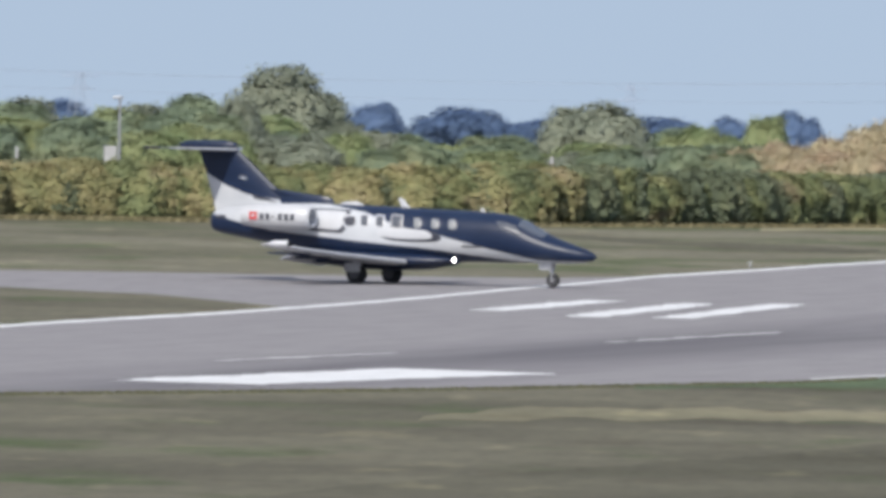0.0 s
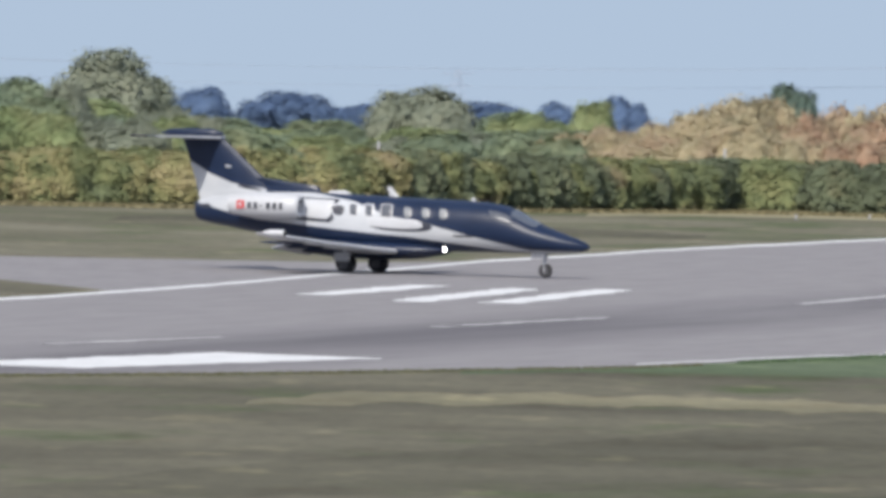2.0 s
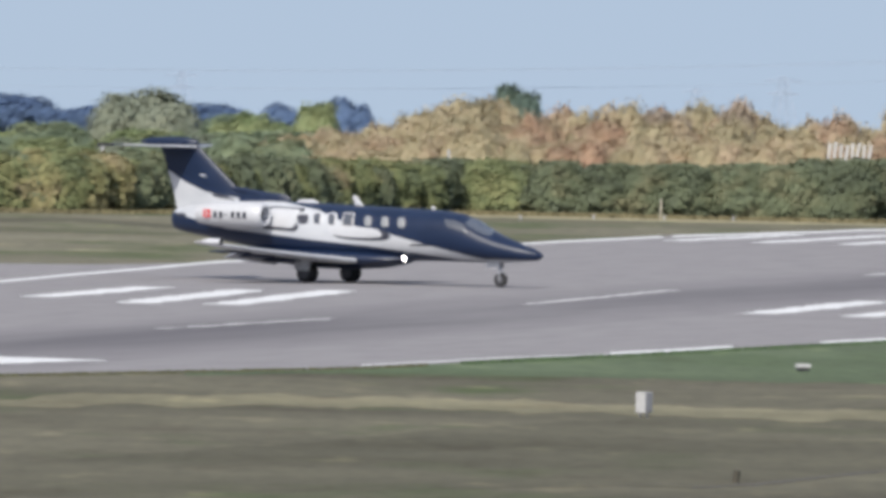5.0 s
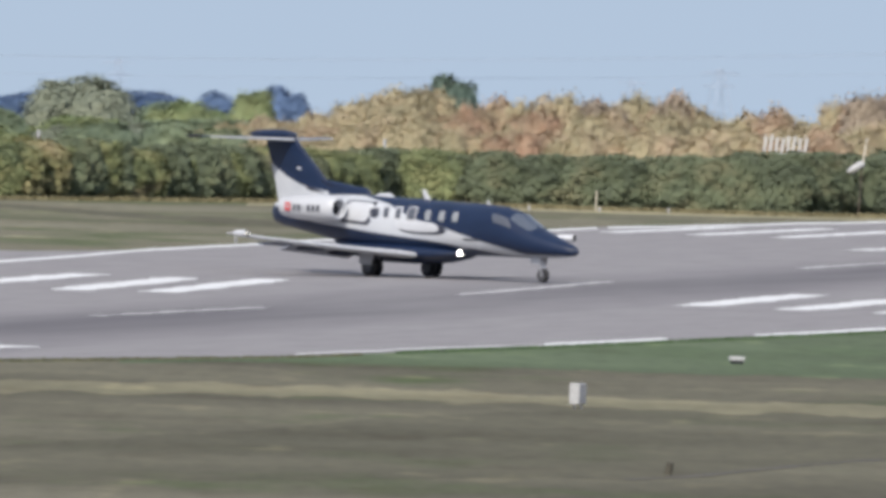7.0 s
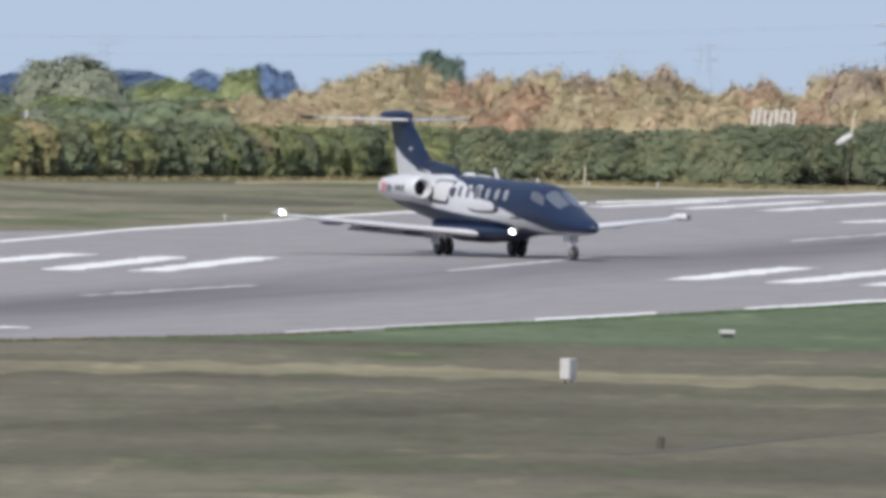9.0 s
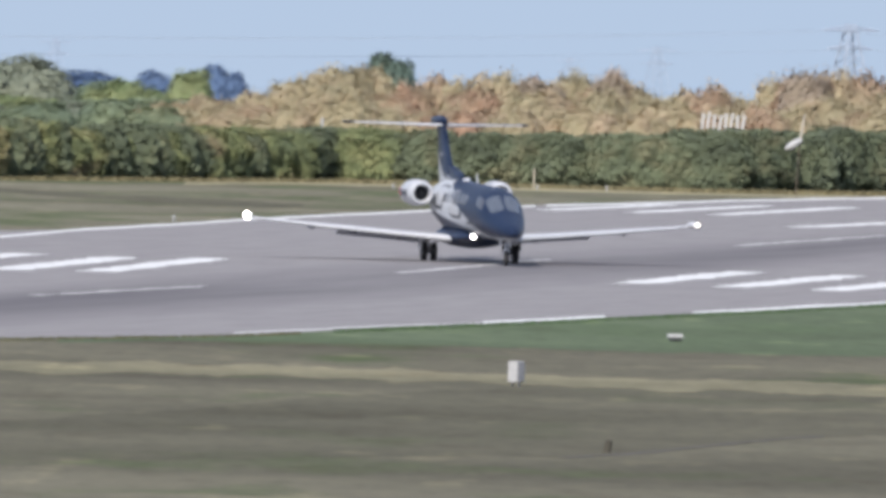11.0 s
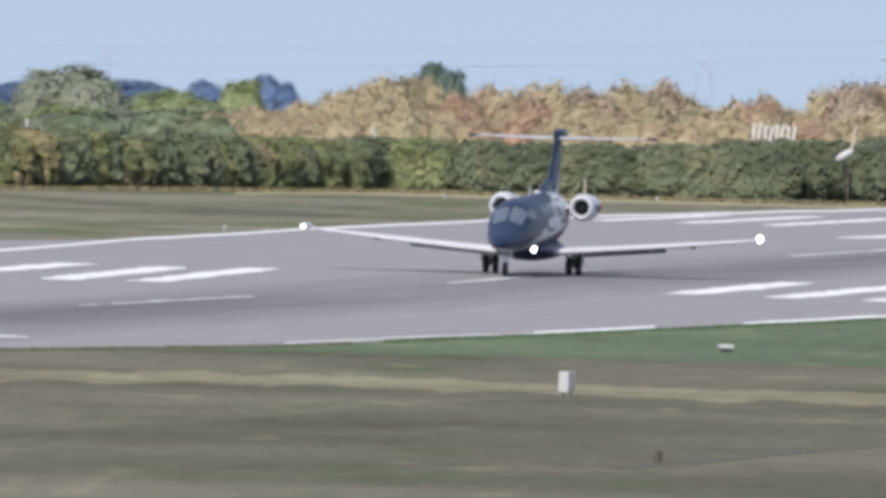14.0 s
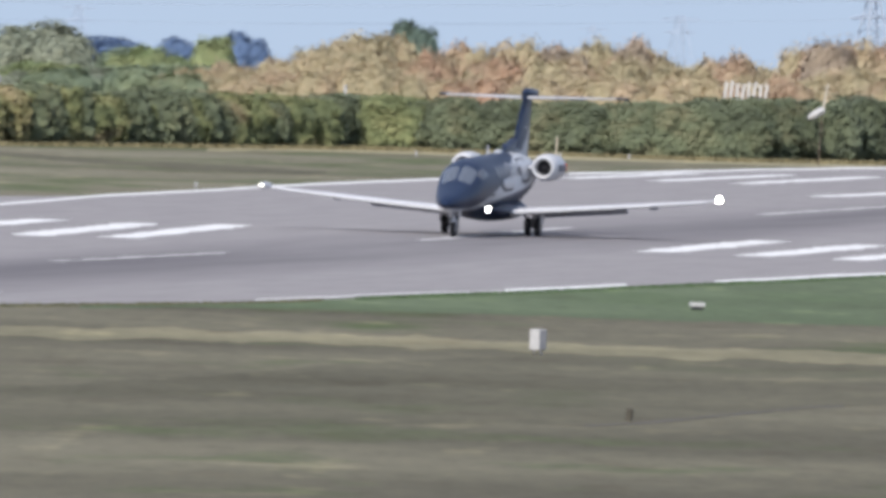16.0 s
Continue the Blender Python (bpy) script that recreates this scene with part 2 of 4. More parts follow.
def glow(name, color, strength):
    m, n, l, b = material(name)
    b.inputs["Emission Color"].default_value = (*color, 1)
    b.inputs["Emission Strength"].default_value = strength
    return m


LAMP_BELLY = glow("lit_landing_lamp_glass", (1.0, 0.98, 0.92), 9.0)
LAMP = glow("lit_lamp_glass", (1.0, 0.98, 0.92), 32.0)


# ---- mesh helpers ----
def mesh(name, verts, faces, mat, smooth=False):
    me = bpy.data.meshes.new(name)
    me.from_pydata(verts, [], faces)
    me.materials.append(mat)
    if smooth:
        me.polygons.foreach_set("use_smooth", [True] * len(me.polygons))
    me.update()
    return me


def part(name, bm, mat, parent=None, label="", smooth=False):
    """Links a bmesh (or a ready mesh) as one object under a thing or a part."""
    if isinstance(bm, bpy.types.Mesh):
        me = bm
    else:
        bmesh.ops.recalc_face_normals(bm, faces=bm.faces)
        me = bpy.data.meshes.new(name)
        bm.to_mesh(me)
        bm.free()
        me.materials.append(mat)
        if smooth:
            me.polygons.foreach_set("use_smooth", [True] * len(me.polygons))
            me.set_sharp_from_angle(angle=radians(42))
    ob = new(name, me)
    ob.parent = parent
    return tagged(ob, label) if label else ob


def box(bm, size, at, bevel=0.0, turn=None):
    m = Matrix.Translation(at) @ (turn or Matrix.Identity(4)) @ Matrix.Diagonal((*size, 1))
    vs = bmesh.ops.create_cube(bm, size=1.0, matrix=m)["verts"]
    if bevel:
        es = list({e for v in vs for e in v.link_edges})
        bmesh.ops.bevel(bm, geom=es, offset=bevel, segments=2, affect="EDGES", profile=0.5)
    return bm


def tube(bm, a, b, r1, r2=None, seg=12, caps=True):
    a, b = Vector(a), Vector(b)
    d = b - a
    m = Matrix.Translation((a + b) / 2) @ d.to_track_quat("Z", "Y").to_matrix().to_4x4()
    bmesh.ops.create_cone(bm, cap_ends=caps, segments=seg, radius1=r1, radius2=r1 if r2 is None else r2, depth=d.length, matrix=m)
    return bm


def loft(bm, rings, close=True, cap=True, cap_end=None):
    rows = [[bm.verts.new(p) for p in ring] for ring in rings]
    k = len(rows[0])
    for r0, r1 in zip(rows, rows[1:]):
        for i in range(k if close else k - 1):
            bm.faces.new((r0[i], r0[(i + 1) % k], r1[(i + 1) % k], r1[i]))
    if cap:
        bm.faces.new(rows[0])
    if cap if cap_end is None else cap_end:
        bm.faces.new(rows[-1])
    return bm


def lathe(bm, profile, centre, axis="X", seg=28, cap=True, cap_end=None):
    rings = []
    for u, r in profile:
        ring = []
        for i in range(seg):
            c, s = math.cos(2 * math.pi * i / seg) * r, math.sin(2 * math.pi * i / seg) * r
            p = {"X": (u, c, s), "Y": (c, u, s), "Z": (c, s, u)}[axis]
            ring.append(Vector(centre) + Vector(p))
        rings.append(ring)
    return loft(bm, rings, cap=cap, cap_end=cap_end)


# ---- ground ----
def terrain(y):
    """The airfield is level; past the hedge the land falls gently away."""
    return 0.0 if y < 985 else -0.0079 * (y - 985)


def sheet(name, near, far, z, mat, label, category, x0=-60.0, x1=60.0, step=2.0, kind="structure"):
    """A level strip of ground between two bounds y = near(x) and y = far(x)."""
    xs = np.arange(x0, x1 + step / 2, step)
    vs, fs = [], []
    for x in xs:
        vs += [(x, near(x), z), (x, far(x), z)]
    for i in range(len(xs) - 1):
        fs.append((2 * i, 2 * i + 2, 2 * i + 3, 2 * i + 1))
    return tagged(new(name, mesh(name, vs, fs, mat)), label, category, kind=kind)


def curve(points):
    px, py = zip(*sorted(points))
    lo, hi = (py[1] - py[0]) / (px[1] - px[0]), (py[-1] - py[-2]) / (px[-1] - px[-2])

    def f(x):
        if x < px[0]:
            return py[0] + lo * (x - px[0])
        if x > px[-1]:
            return py[-1] + hi * (x - px[-1])
        return float(np.interp(x, px, py))
    return f


def ragged(f, size, seed):
    return lambda x: f(x) + size * (noise.noise((x * 0.55, seed, 0)) + 0.6 * noise.noise((x * 1.9, seed, 3)))


NEAR_EDGE = curve([(-37.09, 511.43), (-26.26, 534.93), (-15.69, 550.42), (-4.49, 571.73), (4.1, 600.13), (13.25, 633.01), (22.22, 668.06)])
FAR_LINE = curve([(-39.32, 589.47), (-31.07, 631.77), (-22.97, 677.31), (-11.81, 765.7), (-2.59, 822.53), (7.91, 874.78), (22.54, 926.71), (34.61, 959.45)])
TAXI_TOP = curve([(-49.85, 746.2), (-37.14, 754.04), (-24.84, 757.86), (-16.16, 761.61), (-10.73, 773.51)])
TAXI_LOW = curve([(-48.94, 732.58), (-35.14, 713.8), (-28.78, 703.68), (-23.22, 681.77)])

ys = [-400, 0, 200, 340, 450, 560, 700, 850, 985, 1100, 1300, 1700, 2400, 3400, 4900]
gx = [-2500, -600, -150, -60, 0, 60, 150, 600, 2500]
gv = [(x, y, terrain(y)) for y in ys for x in gx]
gf = [(j * 9 + i, j * 9 + i + 1, j * 9 + i + 10, j * 9 + i + 9) for j in range(len(ys) - 1) for i in range(8)]
tagged(new("ground", mesh("ground", gv, gf, GRASS)), "burnt olive-brown airfield turf, mown in long swaths", "grass", kind="structure")

# runway frame: its own x across, y along, turned off the camera's line of sight
RUN_TURN = 10.6
runway = tagged(new("runway"), "grey weathered asphalt runway with white markings", "runway", kind="structure")
RUN_AT = pose(-5.3, 655.0, 0.012, 0, 0, -RUN_TURN)
runway.matrix_world = RUN_AT
TO_RUN = RUN_AT.inverted()


def on_runway(name, quad_rows, mat, z=0.0, parent=None):
    """A strip laid on the runway; its rows are given in world x, y."""
    vs = [TO_RUN @ Vector((x, y, 0.012 + z)) for row in quad_rows for x, y in row]
    k = len(quad_rows[0])
    fs = [(j * k + i, j * k + i + 1, j * k + k + i + 1, j * k + k + i) for j in range(len(quad_rows) - 1) for i in range(k - 1)]
    ob = new(name, mesh(name, vs, fs, mat))
    ob.parent = parent or runway
    return ob


near_bound, far_bound = ragged(NEAR_EDGE, 1.2, 1), (lambda x: FAR_LINE(x) + 6.5)
xs = np.arange(-60, 60.1, 0.5)
asphalt = on_runway("asphalt_surface", [[(x, near_bound(x)), (x, 0.5 * near_bound(x) + 0.5 * far_bound(x)), (x, far_bound(x))] for x in xs], ASPHALT)
taxi = tagged(sheet("taxiway", lambda x: max(TAXI_LOW(x), FAR_LINE(x) + 2) if x < -23.2 else FAR_LINE(x) + 2, lambda x: max(TAXI_TOP(x), FAR_LINE(x) + 6), 0.008, ASPHALT,
                    "grey asphalt taxiway joining the runway", "taxiway", -60, -8, 1.0))


def edge_line(f, x0, x1, depth, z, wob, seed, mat=PAINT):
    xs = np.arange(x0, x1, 0.5)
    w = lambda x: wob * (noise.noise((x * 0.4, seed, 0.5)) + 0.55 * noise.noise((x * 1.7, seed, 4.5)))
    return on_runway("edge_line", [[(x, f(x) + w(x)), (x, f(x) + depth + w(x))] for x in xs], mat, z)


edge_line(FAR_LINE, -60, 8, 6.0, 0.012, 2.0, 4)
edge_line(FAR_LINE, 8, 60, 6.0, 0.012, 2.0, 4)
edge_line(lambda x: NEAR_EDGE(x) + 1.2, -4.0, 3.6, 3.0, 0.012, 1.6, 7, PAINT_FADED)
edge_line(lambda x: NEAR_EDGE(x) + 1.2, 3.6, 8.0, 4.2, 0.012, 1.6, 7)
edge_line(lambda x: NEAR_EDGE(x) + 1.2, 10.6, 60.0, 4.2, 0.012, 1.6, 7)


def stripe(name, start, end, width, mat=PAINT, seed=0.0):
    """A painted bar from start to end (world x, y of its left edge), with slightly wavering sides."""
    rows = []
    for i in range(33):
        k = i / 32
        x, y = start[0] + (end[0] - start[0]) * k, start[1] + (end[1] - start[1]) * k
        j, e = 0.22 * noise.noise((y * 0.3, x * 0.3 + seed, 1)), 0.3 * noise.noise((y * 0.55, x + seed, 5)) - 0.12 * abs(2 * k - 1) ** 6
        rows.append([(x + j - e, y), (x + width + j + e, y - width * 0.19)])
    return on_runway(name, rows, mat, 0.014)


for a, b in (((-17.05, 683.6), (-11.81, 710.11)), ((-13.58, 674.39), (-8.33, 707.65)), ((-10.42, 675.43), (-4.98, 710.1))):
    stripe("touchdown_bar", a, (b[0] - 1.5, b[1]), 1.5)
for a, b in (((8.5, 678.4), (14.8, 709.6)), ((12.04, 676.13), (18.45, 706.97)), ((15.32, 673.95), (21.85, 704.59))):
    stripe("touchdown_bar", a, (b[0] - 1.5, b[1]), 1.5)
for a, b in (((7.29, 862.58), (14.63, 892.5)), ((11.09, 861.96), (19.18, 896.8)), ((14.88, 861.34), (23.17, 898.14)), ):
    stripe("touchdown_bar", a, (b[0] - 1.3, b[1]), 1.3)
for a, b in (((17.74, 828.32), (25.97, 859.05)), ):
    stripe("touchdown_bar", a, (b[0] - 1.3, b[1]), 1.3)
for a, b in (((-11.24, 627.8), (-5.26, 652.49)), ((0.73, 687.82), (7.04, 726.66)), ((14.46, 772.14), (22.15, 811.38)), ((-22.32, 584.92), (-16.98, 602.76))):
    stripe("centreline_dash", a, (b[0] - 0.55, b[1]), 0.55, PAINT_FADED)
block = []
for i in range(41):
    k = i / 40
    j, e = 0.45 * noise.noise((k * 9, 2.3, 1)), 0.6 * noise.noise((k * 11, 7.1, 5))
    block.append([(-24.11 + 7.59 * k + j - e, 553.86 + 25.14 * k), (-19.75 + 8.28 * k + j + e, 551.9 + 23.91 * k)])
on_runway("aiming_point_block", block, PAINT, 0.014)

tagged(sheet("verge", ragged(curve([(-10.07, 555.46), (-4.43, 564.49), (0.55, 565.55), (8.85, 564.14), (20.56, 566.61)]), 2.5, 9), lambda x: NEAR_EDGE(x) + 0.5, 0.006, VERGE_GREEN,
             "fresh green grass verge beside the runway", "grass", -9.0, 60.0, 0.5))
sheet("far_grass", lambda x: FAR_LINE(x) + 5.5 if x > -8.5 else max(FAR_LINE(x) + 5.5, TAXI_TOP(x)), lambda x: 945.0, 0.004, GRASS_FAR, "dry grass beyond the runway", "grass", -60, 60, 1.0)

# bands in the turf: a bleached strip, a brown swath cut later, a worn track beyond the runway
sheet("straw_strip", ragged(curve([(-14.53, 511.86), (-11.19, 516.18), (-5.17, 520.72), (0.53, 520.11), (4.04, 517.84), (8.13, 516.24), (15.68, 515.06)]), 4.5, 31), ragged(curve([(-14.57, 515.16), (-11.36, 530.59), (-5.24, 534.57), (0.54, 532.25), (4.08, 529.92), (8.23, 528.97), (15.95, 529.8)]), 5.0, 32), 0.006,
      GRASS_STRAW, "bleached straw-coloured strip of cut grass", "grass", -14, 34, 0.4)
sheet("brown_swath", ragged(curve([(-17.21, 400.81), (-13.16, 421.78), (-3.36, 436.72), (5.64, 447.86), (10.56, 467.87), (16.07, 480.78)]), 3.0, 33), ragged(curve([(-18.03, 419.67), (-13.86, 443.7), (-9.99, 462.1), (-4.74, 479.65), (-1.41, 497.4), (0.94, 505.49), (3.36, 512.53), (12.64, 517.06), (17.25, 516.68)]), 3.0, 34), 0.005,
      GRASS_BROWN, "brown freshly cut swath of turf", "grass", -24, 30, 0.4)
sheet("worn_track", ragged(curve([(-27.51, 871.5), (-19.48, 888.91), (-13.3, 864.82), (-6.32, 851.24), (-1.82, 853.78)]), 4.0, 35), ragged(curve([(-28.0, 886.91), (-19.79, 902.9), (-13.57, 881.92), (-6.48, 871.58), (-1.84, 861.1)]), 4.0, 36), 0.008,
      GRASS_BROWN, "worn brown track across the far grass", "track", -30, -3, 0.5)
SOIL = plain("dark_bare_soil", (0.085, 0.078, 0.06), 0.95, grain=0.35, scale=0.7)
sheet("furrow", ragged(curve([(5.08, 445.39), (6.59, 450.23), (8.62, 459.73), (10.7, 468.0), (12.16, 471.54)]), 1.0, 41), ragged(curve([(5.1, 446.88), (6.62, 452.26), (8.66, 461.85), (10.75, 470.19), (12.21, 473.21)]), 1.0, 42), 0.009,
      SOIL, "dark furrow of bare soil in the turf", "furrow", 4.6, 11.2, 0.3)


# ---- the jet: x forward, y to its left, z up, origin on the ground between the main wheels ----
BODY = [(9.43, 1.24, 1.16, 0.05), (9.3, 1.36, 1.06, 0.17), (9.0, 1.49, 0.99, 0.31), (8.4, 1.68, 0.94, 0.5), (7.6, 1.95, 0.92, 0.68), (7.0, 2.22, 0.91, 0.78),
        (6.4, 2.55, 0.91, 0.85), (5.9, 2.72, 0.91, 0.89), (5.2, 2.82, 0.91, 0.92), (4.2, 2.87, 0.9, 0.94), (2.5, 2.9, 0.9, 0.95), (0.5, 2.96, 0.9, 0.95), (-1.2, 3.0, 0.95, 0.95),
        (-2.6, 3.02, 1.1, 0.93), (-4.0, 2.98, 1.34, 0.84), (-5.4, 2.87, 1.58, 0.66), (-6.4, 2.74, 1.73, 0.45), (-6.85, 2.62, 1.84, 0.3), (-7.0, 2.5, 1.95, 0.18)]
BODY_X = [s[0] for s in reversed(BODY)]


def body_at(a, phi):
    """The skin at station a; phi is the angle from the crown, positive to the left."""
    top, bot, w = (float(np.interp(a, BODY_X, [s[k] for s in reversed(BODY)])) for k in (1, 2, 3))
    zc, h = (top + bot) / 2, (top - bot) / 2
    s, c = math.sin(phi), math.cos(phi)
    e = 0.92
    return Vector((a, w * math.copysign(abs(s) ** e, s), zc + h * math.copysign(abs(c) ** e, c)))


def skin_pane(name, a0, a1, p0, p1, mat, parent, label="", out=0.012, power=4.0, slant=0.0):
    """A rounded pane laid on the skin between two stations and two angles from the crown."""
    bm = bmesh.new()
    ca, cp = (a0 + a1) / 2, (p0 + p1) / 2
    rings = []
    for k in (0.0, 0.5, 0.86, 1.0):
        ring = []
        for i in range(24):
            t = 2 * math.pi * i / 24
            c, s = math.cos(t), math.sin(t)
            u, v = math.copysign(abs(c) ** (2 / power), c) * k, math.copysign(abs(s) ** (2 / power), s) * k
            a, p = ca + u * (a1 - a0) / 2 + slant * v, cp + v * (p1 - p0) / 2
            q = body_at(a, radians(p))
            n = Vector((0, q.y, q.z - 1.95)).normalized()
            ring.append(q + n * (out if k < 1 else -0.004))
        rings.append(ring)
    rows = [[bm.verts.new(p) for p in ring] for ring in rings[1:]]
    for r0, r1 in zip(rows, rows[1:]):
        for i in range(24):
            bm.faces.new((r0[i], r0[(i + 1) % 24], r1[(i + 1) % 24], r1[i]))
    mid = bm.verts.new(rings[0][0])
    for i in range(24):
        bm.faces.new((mid, rows[0][i], rows[0][(i + 1) % 24]))
    return part(name, bm, mat, parent, label, smooth=True)


def aerofoil(chord_from, chord_to, at, thick, flat="Z"):
    """A ring round a wing section; chord along x, thickness along z (or y for the fin)."""
    pts = []
    shape = [(0, 0), (0.012, 0.2), (0.04, 0.38), (0.09, 0.6), (0.16, 0.8), (0.28, 0.97), (0.42, 0.98), (0.58, 0.8), (0.74, 0.52), (0.88, 0.24), (1, 0.04)]
    for k, t in shape + [(k, -t * 0.75) for k, t in reversed(shape[1:-1])]:
        x = chord_from + (chord_to - chord_from) * k
        pts.append((x, at[0], at[1] + t * thick / 2) if flat == "Z" else (x, t * thick / 2 if t > 0 else t * thick / 1.5, at[1]))
    return pts


def sections(rows, k=5):
    """More rows between the given ones."""
    out = []
    for a, b in zip(rows, rows[1:]):
        out += [tuple(p + (q - p) * i / k for p, q in zip(a, b)) for i in range(k)]
    return out + [rows[-1]]


def build_jet():
    jet = tagged(new("business_jet"), "navy blue and white twin-engine business jet taxiing with lights on", "aircraft")
    bm = bmesh.new()
    stations = []
    for (a0, *_), (a1, *_) in zip(BODY, BODY[1:]):
        stations += [a0 + (a1 - a0) * k / 3 for k in range(3)]
    stations.append(BODY[-1][0])
    loft(bm, [[body_at(a, 2 * math.pi * i / 40) for i in range(40)] for a in stations])
    part("fuselage", bm, LIVERY, jet, "glossy navy and white painted fuselage", smooth=True)

    bm = bmesh.new()
    rings = []
    for a, w, lo, hi in ((3.9, 0.3, 0.95, 1.05), (3.3, 0.75, 0.74, 1.15), (2.4, 1.02, 0.58, 1.25), (0.8, 1.12, 0.5, 1.3), (-0.8, 1.1, 0.52, 1.3), (-2.0, 0.95, 0.66, 1.3), (-2.9, 0.6, 0.95, 1.35), (-3.4, 0.3, 1.15, 1.3)):
        rings.append([(a, w * math.sin(2 * math.pi * i / 24), (lo + hi) / 2 + (hi - lo) / 2 * math.cos(2 * math.pi * i / 24)) for i in range(24)])
    loft(bm, rings)
    part("belly_fairing", bm, NAVY, jet, smooth=True)

    # cockpit and cabin glazing
    for side in (1, -1):
        skin_pane("windscreen_pane", 6.32, 7.42, 2 * side, 46 * side, WINDSCREEN, jet, "sky-reflecting cockpit windscreen", power=5.0)
        skin_pane("cockpit_side_window", 5.55, 6.5, 44 * side, 70 * side, GLASS_DARK, jet, power=5.0, slant=-0.14 * side)
        for a in (-0.05, 0.6, 1.32, 2.2, 2.95, 3.68):
            big = 0.06 if a == 1.32 else 0.0
            frame_ob = skin_pane("cabin_window", a - 0.22 - big, a + 0.22 + big, (47 - 60 * big) * side, 81 * side, WHITE if a < 1.0 else (BOX_GREY if big else NAVY), jet, out=0.008, power=5.0, slant=-0.04 * side)
            skin_pane("pane", a - 0.16 - big, a + 0.16 + big, (51 - 60 * big) * side, 78 * side, GLASS_DARK if a < 2 else GLASS_PALE, frame_ob, "" if a < 2 else "cabin pane, reflected sky painted in as pale grey", out=0.016, power=5.0, slant=-0.04 * side)
        # emergency exit, a dark frame that partly paints the intake's dark mouth on the hull, and an outlined capsule
        skin_pane("emergency_exit", -0.9, -0.42, 56 * side, 80 * side, INK, jet, out=0.007, power=2.6)
        framed_panel = skin_pane("framed_panel", -2.5, -0.72, 36 * side, 95 * side, INK, jet, out=0.006, power=7, slant=0.08 * side)
        skin_pane("framed_panel_skin", -2.36, -0.88, 41 * side, 90 * side, WHITE, framed_panel, out=0.012, power=7, slant=0.08 * side)
        # dark-edged white capsule painted on the hull
        outline = skin_pane("painted_capsule", 0.6, 3.3, 80 * side, 105 * side, INK, jet, out=0.006, power=2.6, slant=-0.12 * side)
        skin_pane("capsule_fill", 0.5, 2.98, 79 * side, 100 * side, WHITE, outline, out=0.012, power=2.8, slant=-0.12 * side)
        skin_pane("nose_vent", 4.1, 5.0, 108 * side, 113 * side, INK, jet, out=0.008)
        bm = bmesh.new()   # tapering dark streak at the root of the fin, a smaller one under the tail, and the white mark above
        loft(bm, [[(x, side * y, z + t), (x, side * y, z - t), (x, side * (y - 0.06), z - t), (x, side * (y - 0.06), z + t)] for x, z, t, y in ((-5.2, 3.2, 0.05, 0.155), (-4.9, 3.16, 0.07, 0.165), (-4.5, 3.09, 0.04, 0.165), (-4.2, 3.02, 0.008, 0.16))])
        part("pinstripe", bm, INK, jet)
        skin_pane("pinstripe", -6.75, -6.15, 62 * side, 84 * side, INK, jet, out=0.01, power=1.4)
        bm = bmesh.new()
        loft(bm, [[(x, side * 0.16, z + t), (x, side * 0.16, z - t), (x, side * 0.08, z - t), (x, side * 0.08, z + t)] for x, z, t in ((-5.78, 3.92, 0.01), (-5.69, 3.93, 0.036), (-5.6, 3.91, 0.034), (-5.48, 3.89, 0.006))])
        part("fin_mark", bm, WHITE, jet, "small white mark on the fin")
        skin_pane("nose_vent", 4.1, 5.0, 108 * side, 113 * side, INK, jet, out=0.008)

    # fin with its long dorsal fillet and the bullet on top
    bm = bmesh.new()
    loft(bm, [aerofoil(f, t, (0, z), th, "Y") for z, f, t, th in sections(((2.55, -3.2, -6.85, 0.34), (3.4, -4.08, -7.08, 0.3), (4.2, -5.0, -7.35, 0.26), (5.15, -6.1, -7.72, 0.22)))])
    part("fin", bm, LIVERY, jet, "swept fin, navy above white", smooth=True)
    bm = bmesh.new()
    loft(bm, [aerofoil(f, t, (0, z), th, "Y") for z, f, t, th in sections(((2.85, -1.75, -5.2, 0.34), (3.14, -1.8, -5.0, 0.32), (3.27, -2.0, -4.95, 0.3), (3.34, -2.7, -4.9, 0.3), (3.5, -4.0, -4.85, 0.29)), 3)])
    part("dorsal_fillet", bm, NAVY, jet, smooth=True)
    bm = bmesh.new()
    rings = []
    for a, r in ((-5.95, 0.03), (-6.08, 0.12), (-6.45, 0.19), (-7.3, 0.2), (-8.15, 0.15), (-8.5, 0.05)):
        rings.append([(a, r * math.sin(2 * math.pi * i / 16), 5.16 + r * math.cos(2 * math.pi * i / 16)) for i in range(16)])
    loft(bm, rings)
    part("fin_bullet", bm, NAVY, jet, smooth=True)

    for side in (1, -1):
        bm = bmesh.new()
        loft(bm, [aerofoil(f, t, (y * side, z), th) for y, z, f, t, th in ((0.05, 5.0, -6.0, -7.95, 0.15), (1.8, 5.02, -6.7, -8.05, 0.1), (3.25, 5.04, -7.35, -8.12, 0.06), (3.4, 5.04, -7.55, -8.1, 0.03))])
        stab = part("tailplane", bm, NAVY, jet, "navy tailplane with polished leading edge", smooth=True)
        bm = bmesh.new()
        loft(bm, [[(f - 0.03 + r * 1.4 * math.cos(2 * math.pi * i / 10), y * side, z + r * math.sin(2 * math.pi * i / 10)) for i in range(10)]
                  for y, z, f, r in ((0.12, 5.0, -5.98, 0.055), (1.8, 5.02, -6.7, 0.042), (3.2, 5.04, -7.32, 0.03))])
        part("leading_edge", bm, WHITE, stab, "bright leading edge", smooth=True)
        bm = bmesh.new()
        box(bm, (0.6, 0.36, 0.11), (-8.0, 3.36 * side, 5.04), 0.04)
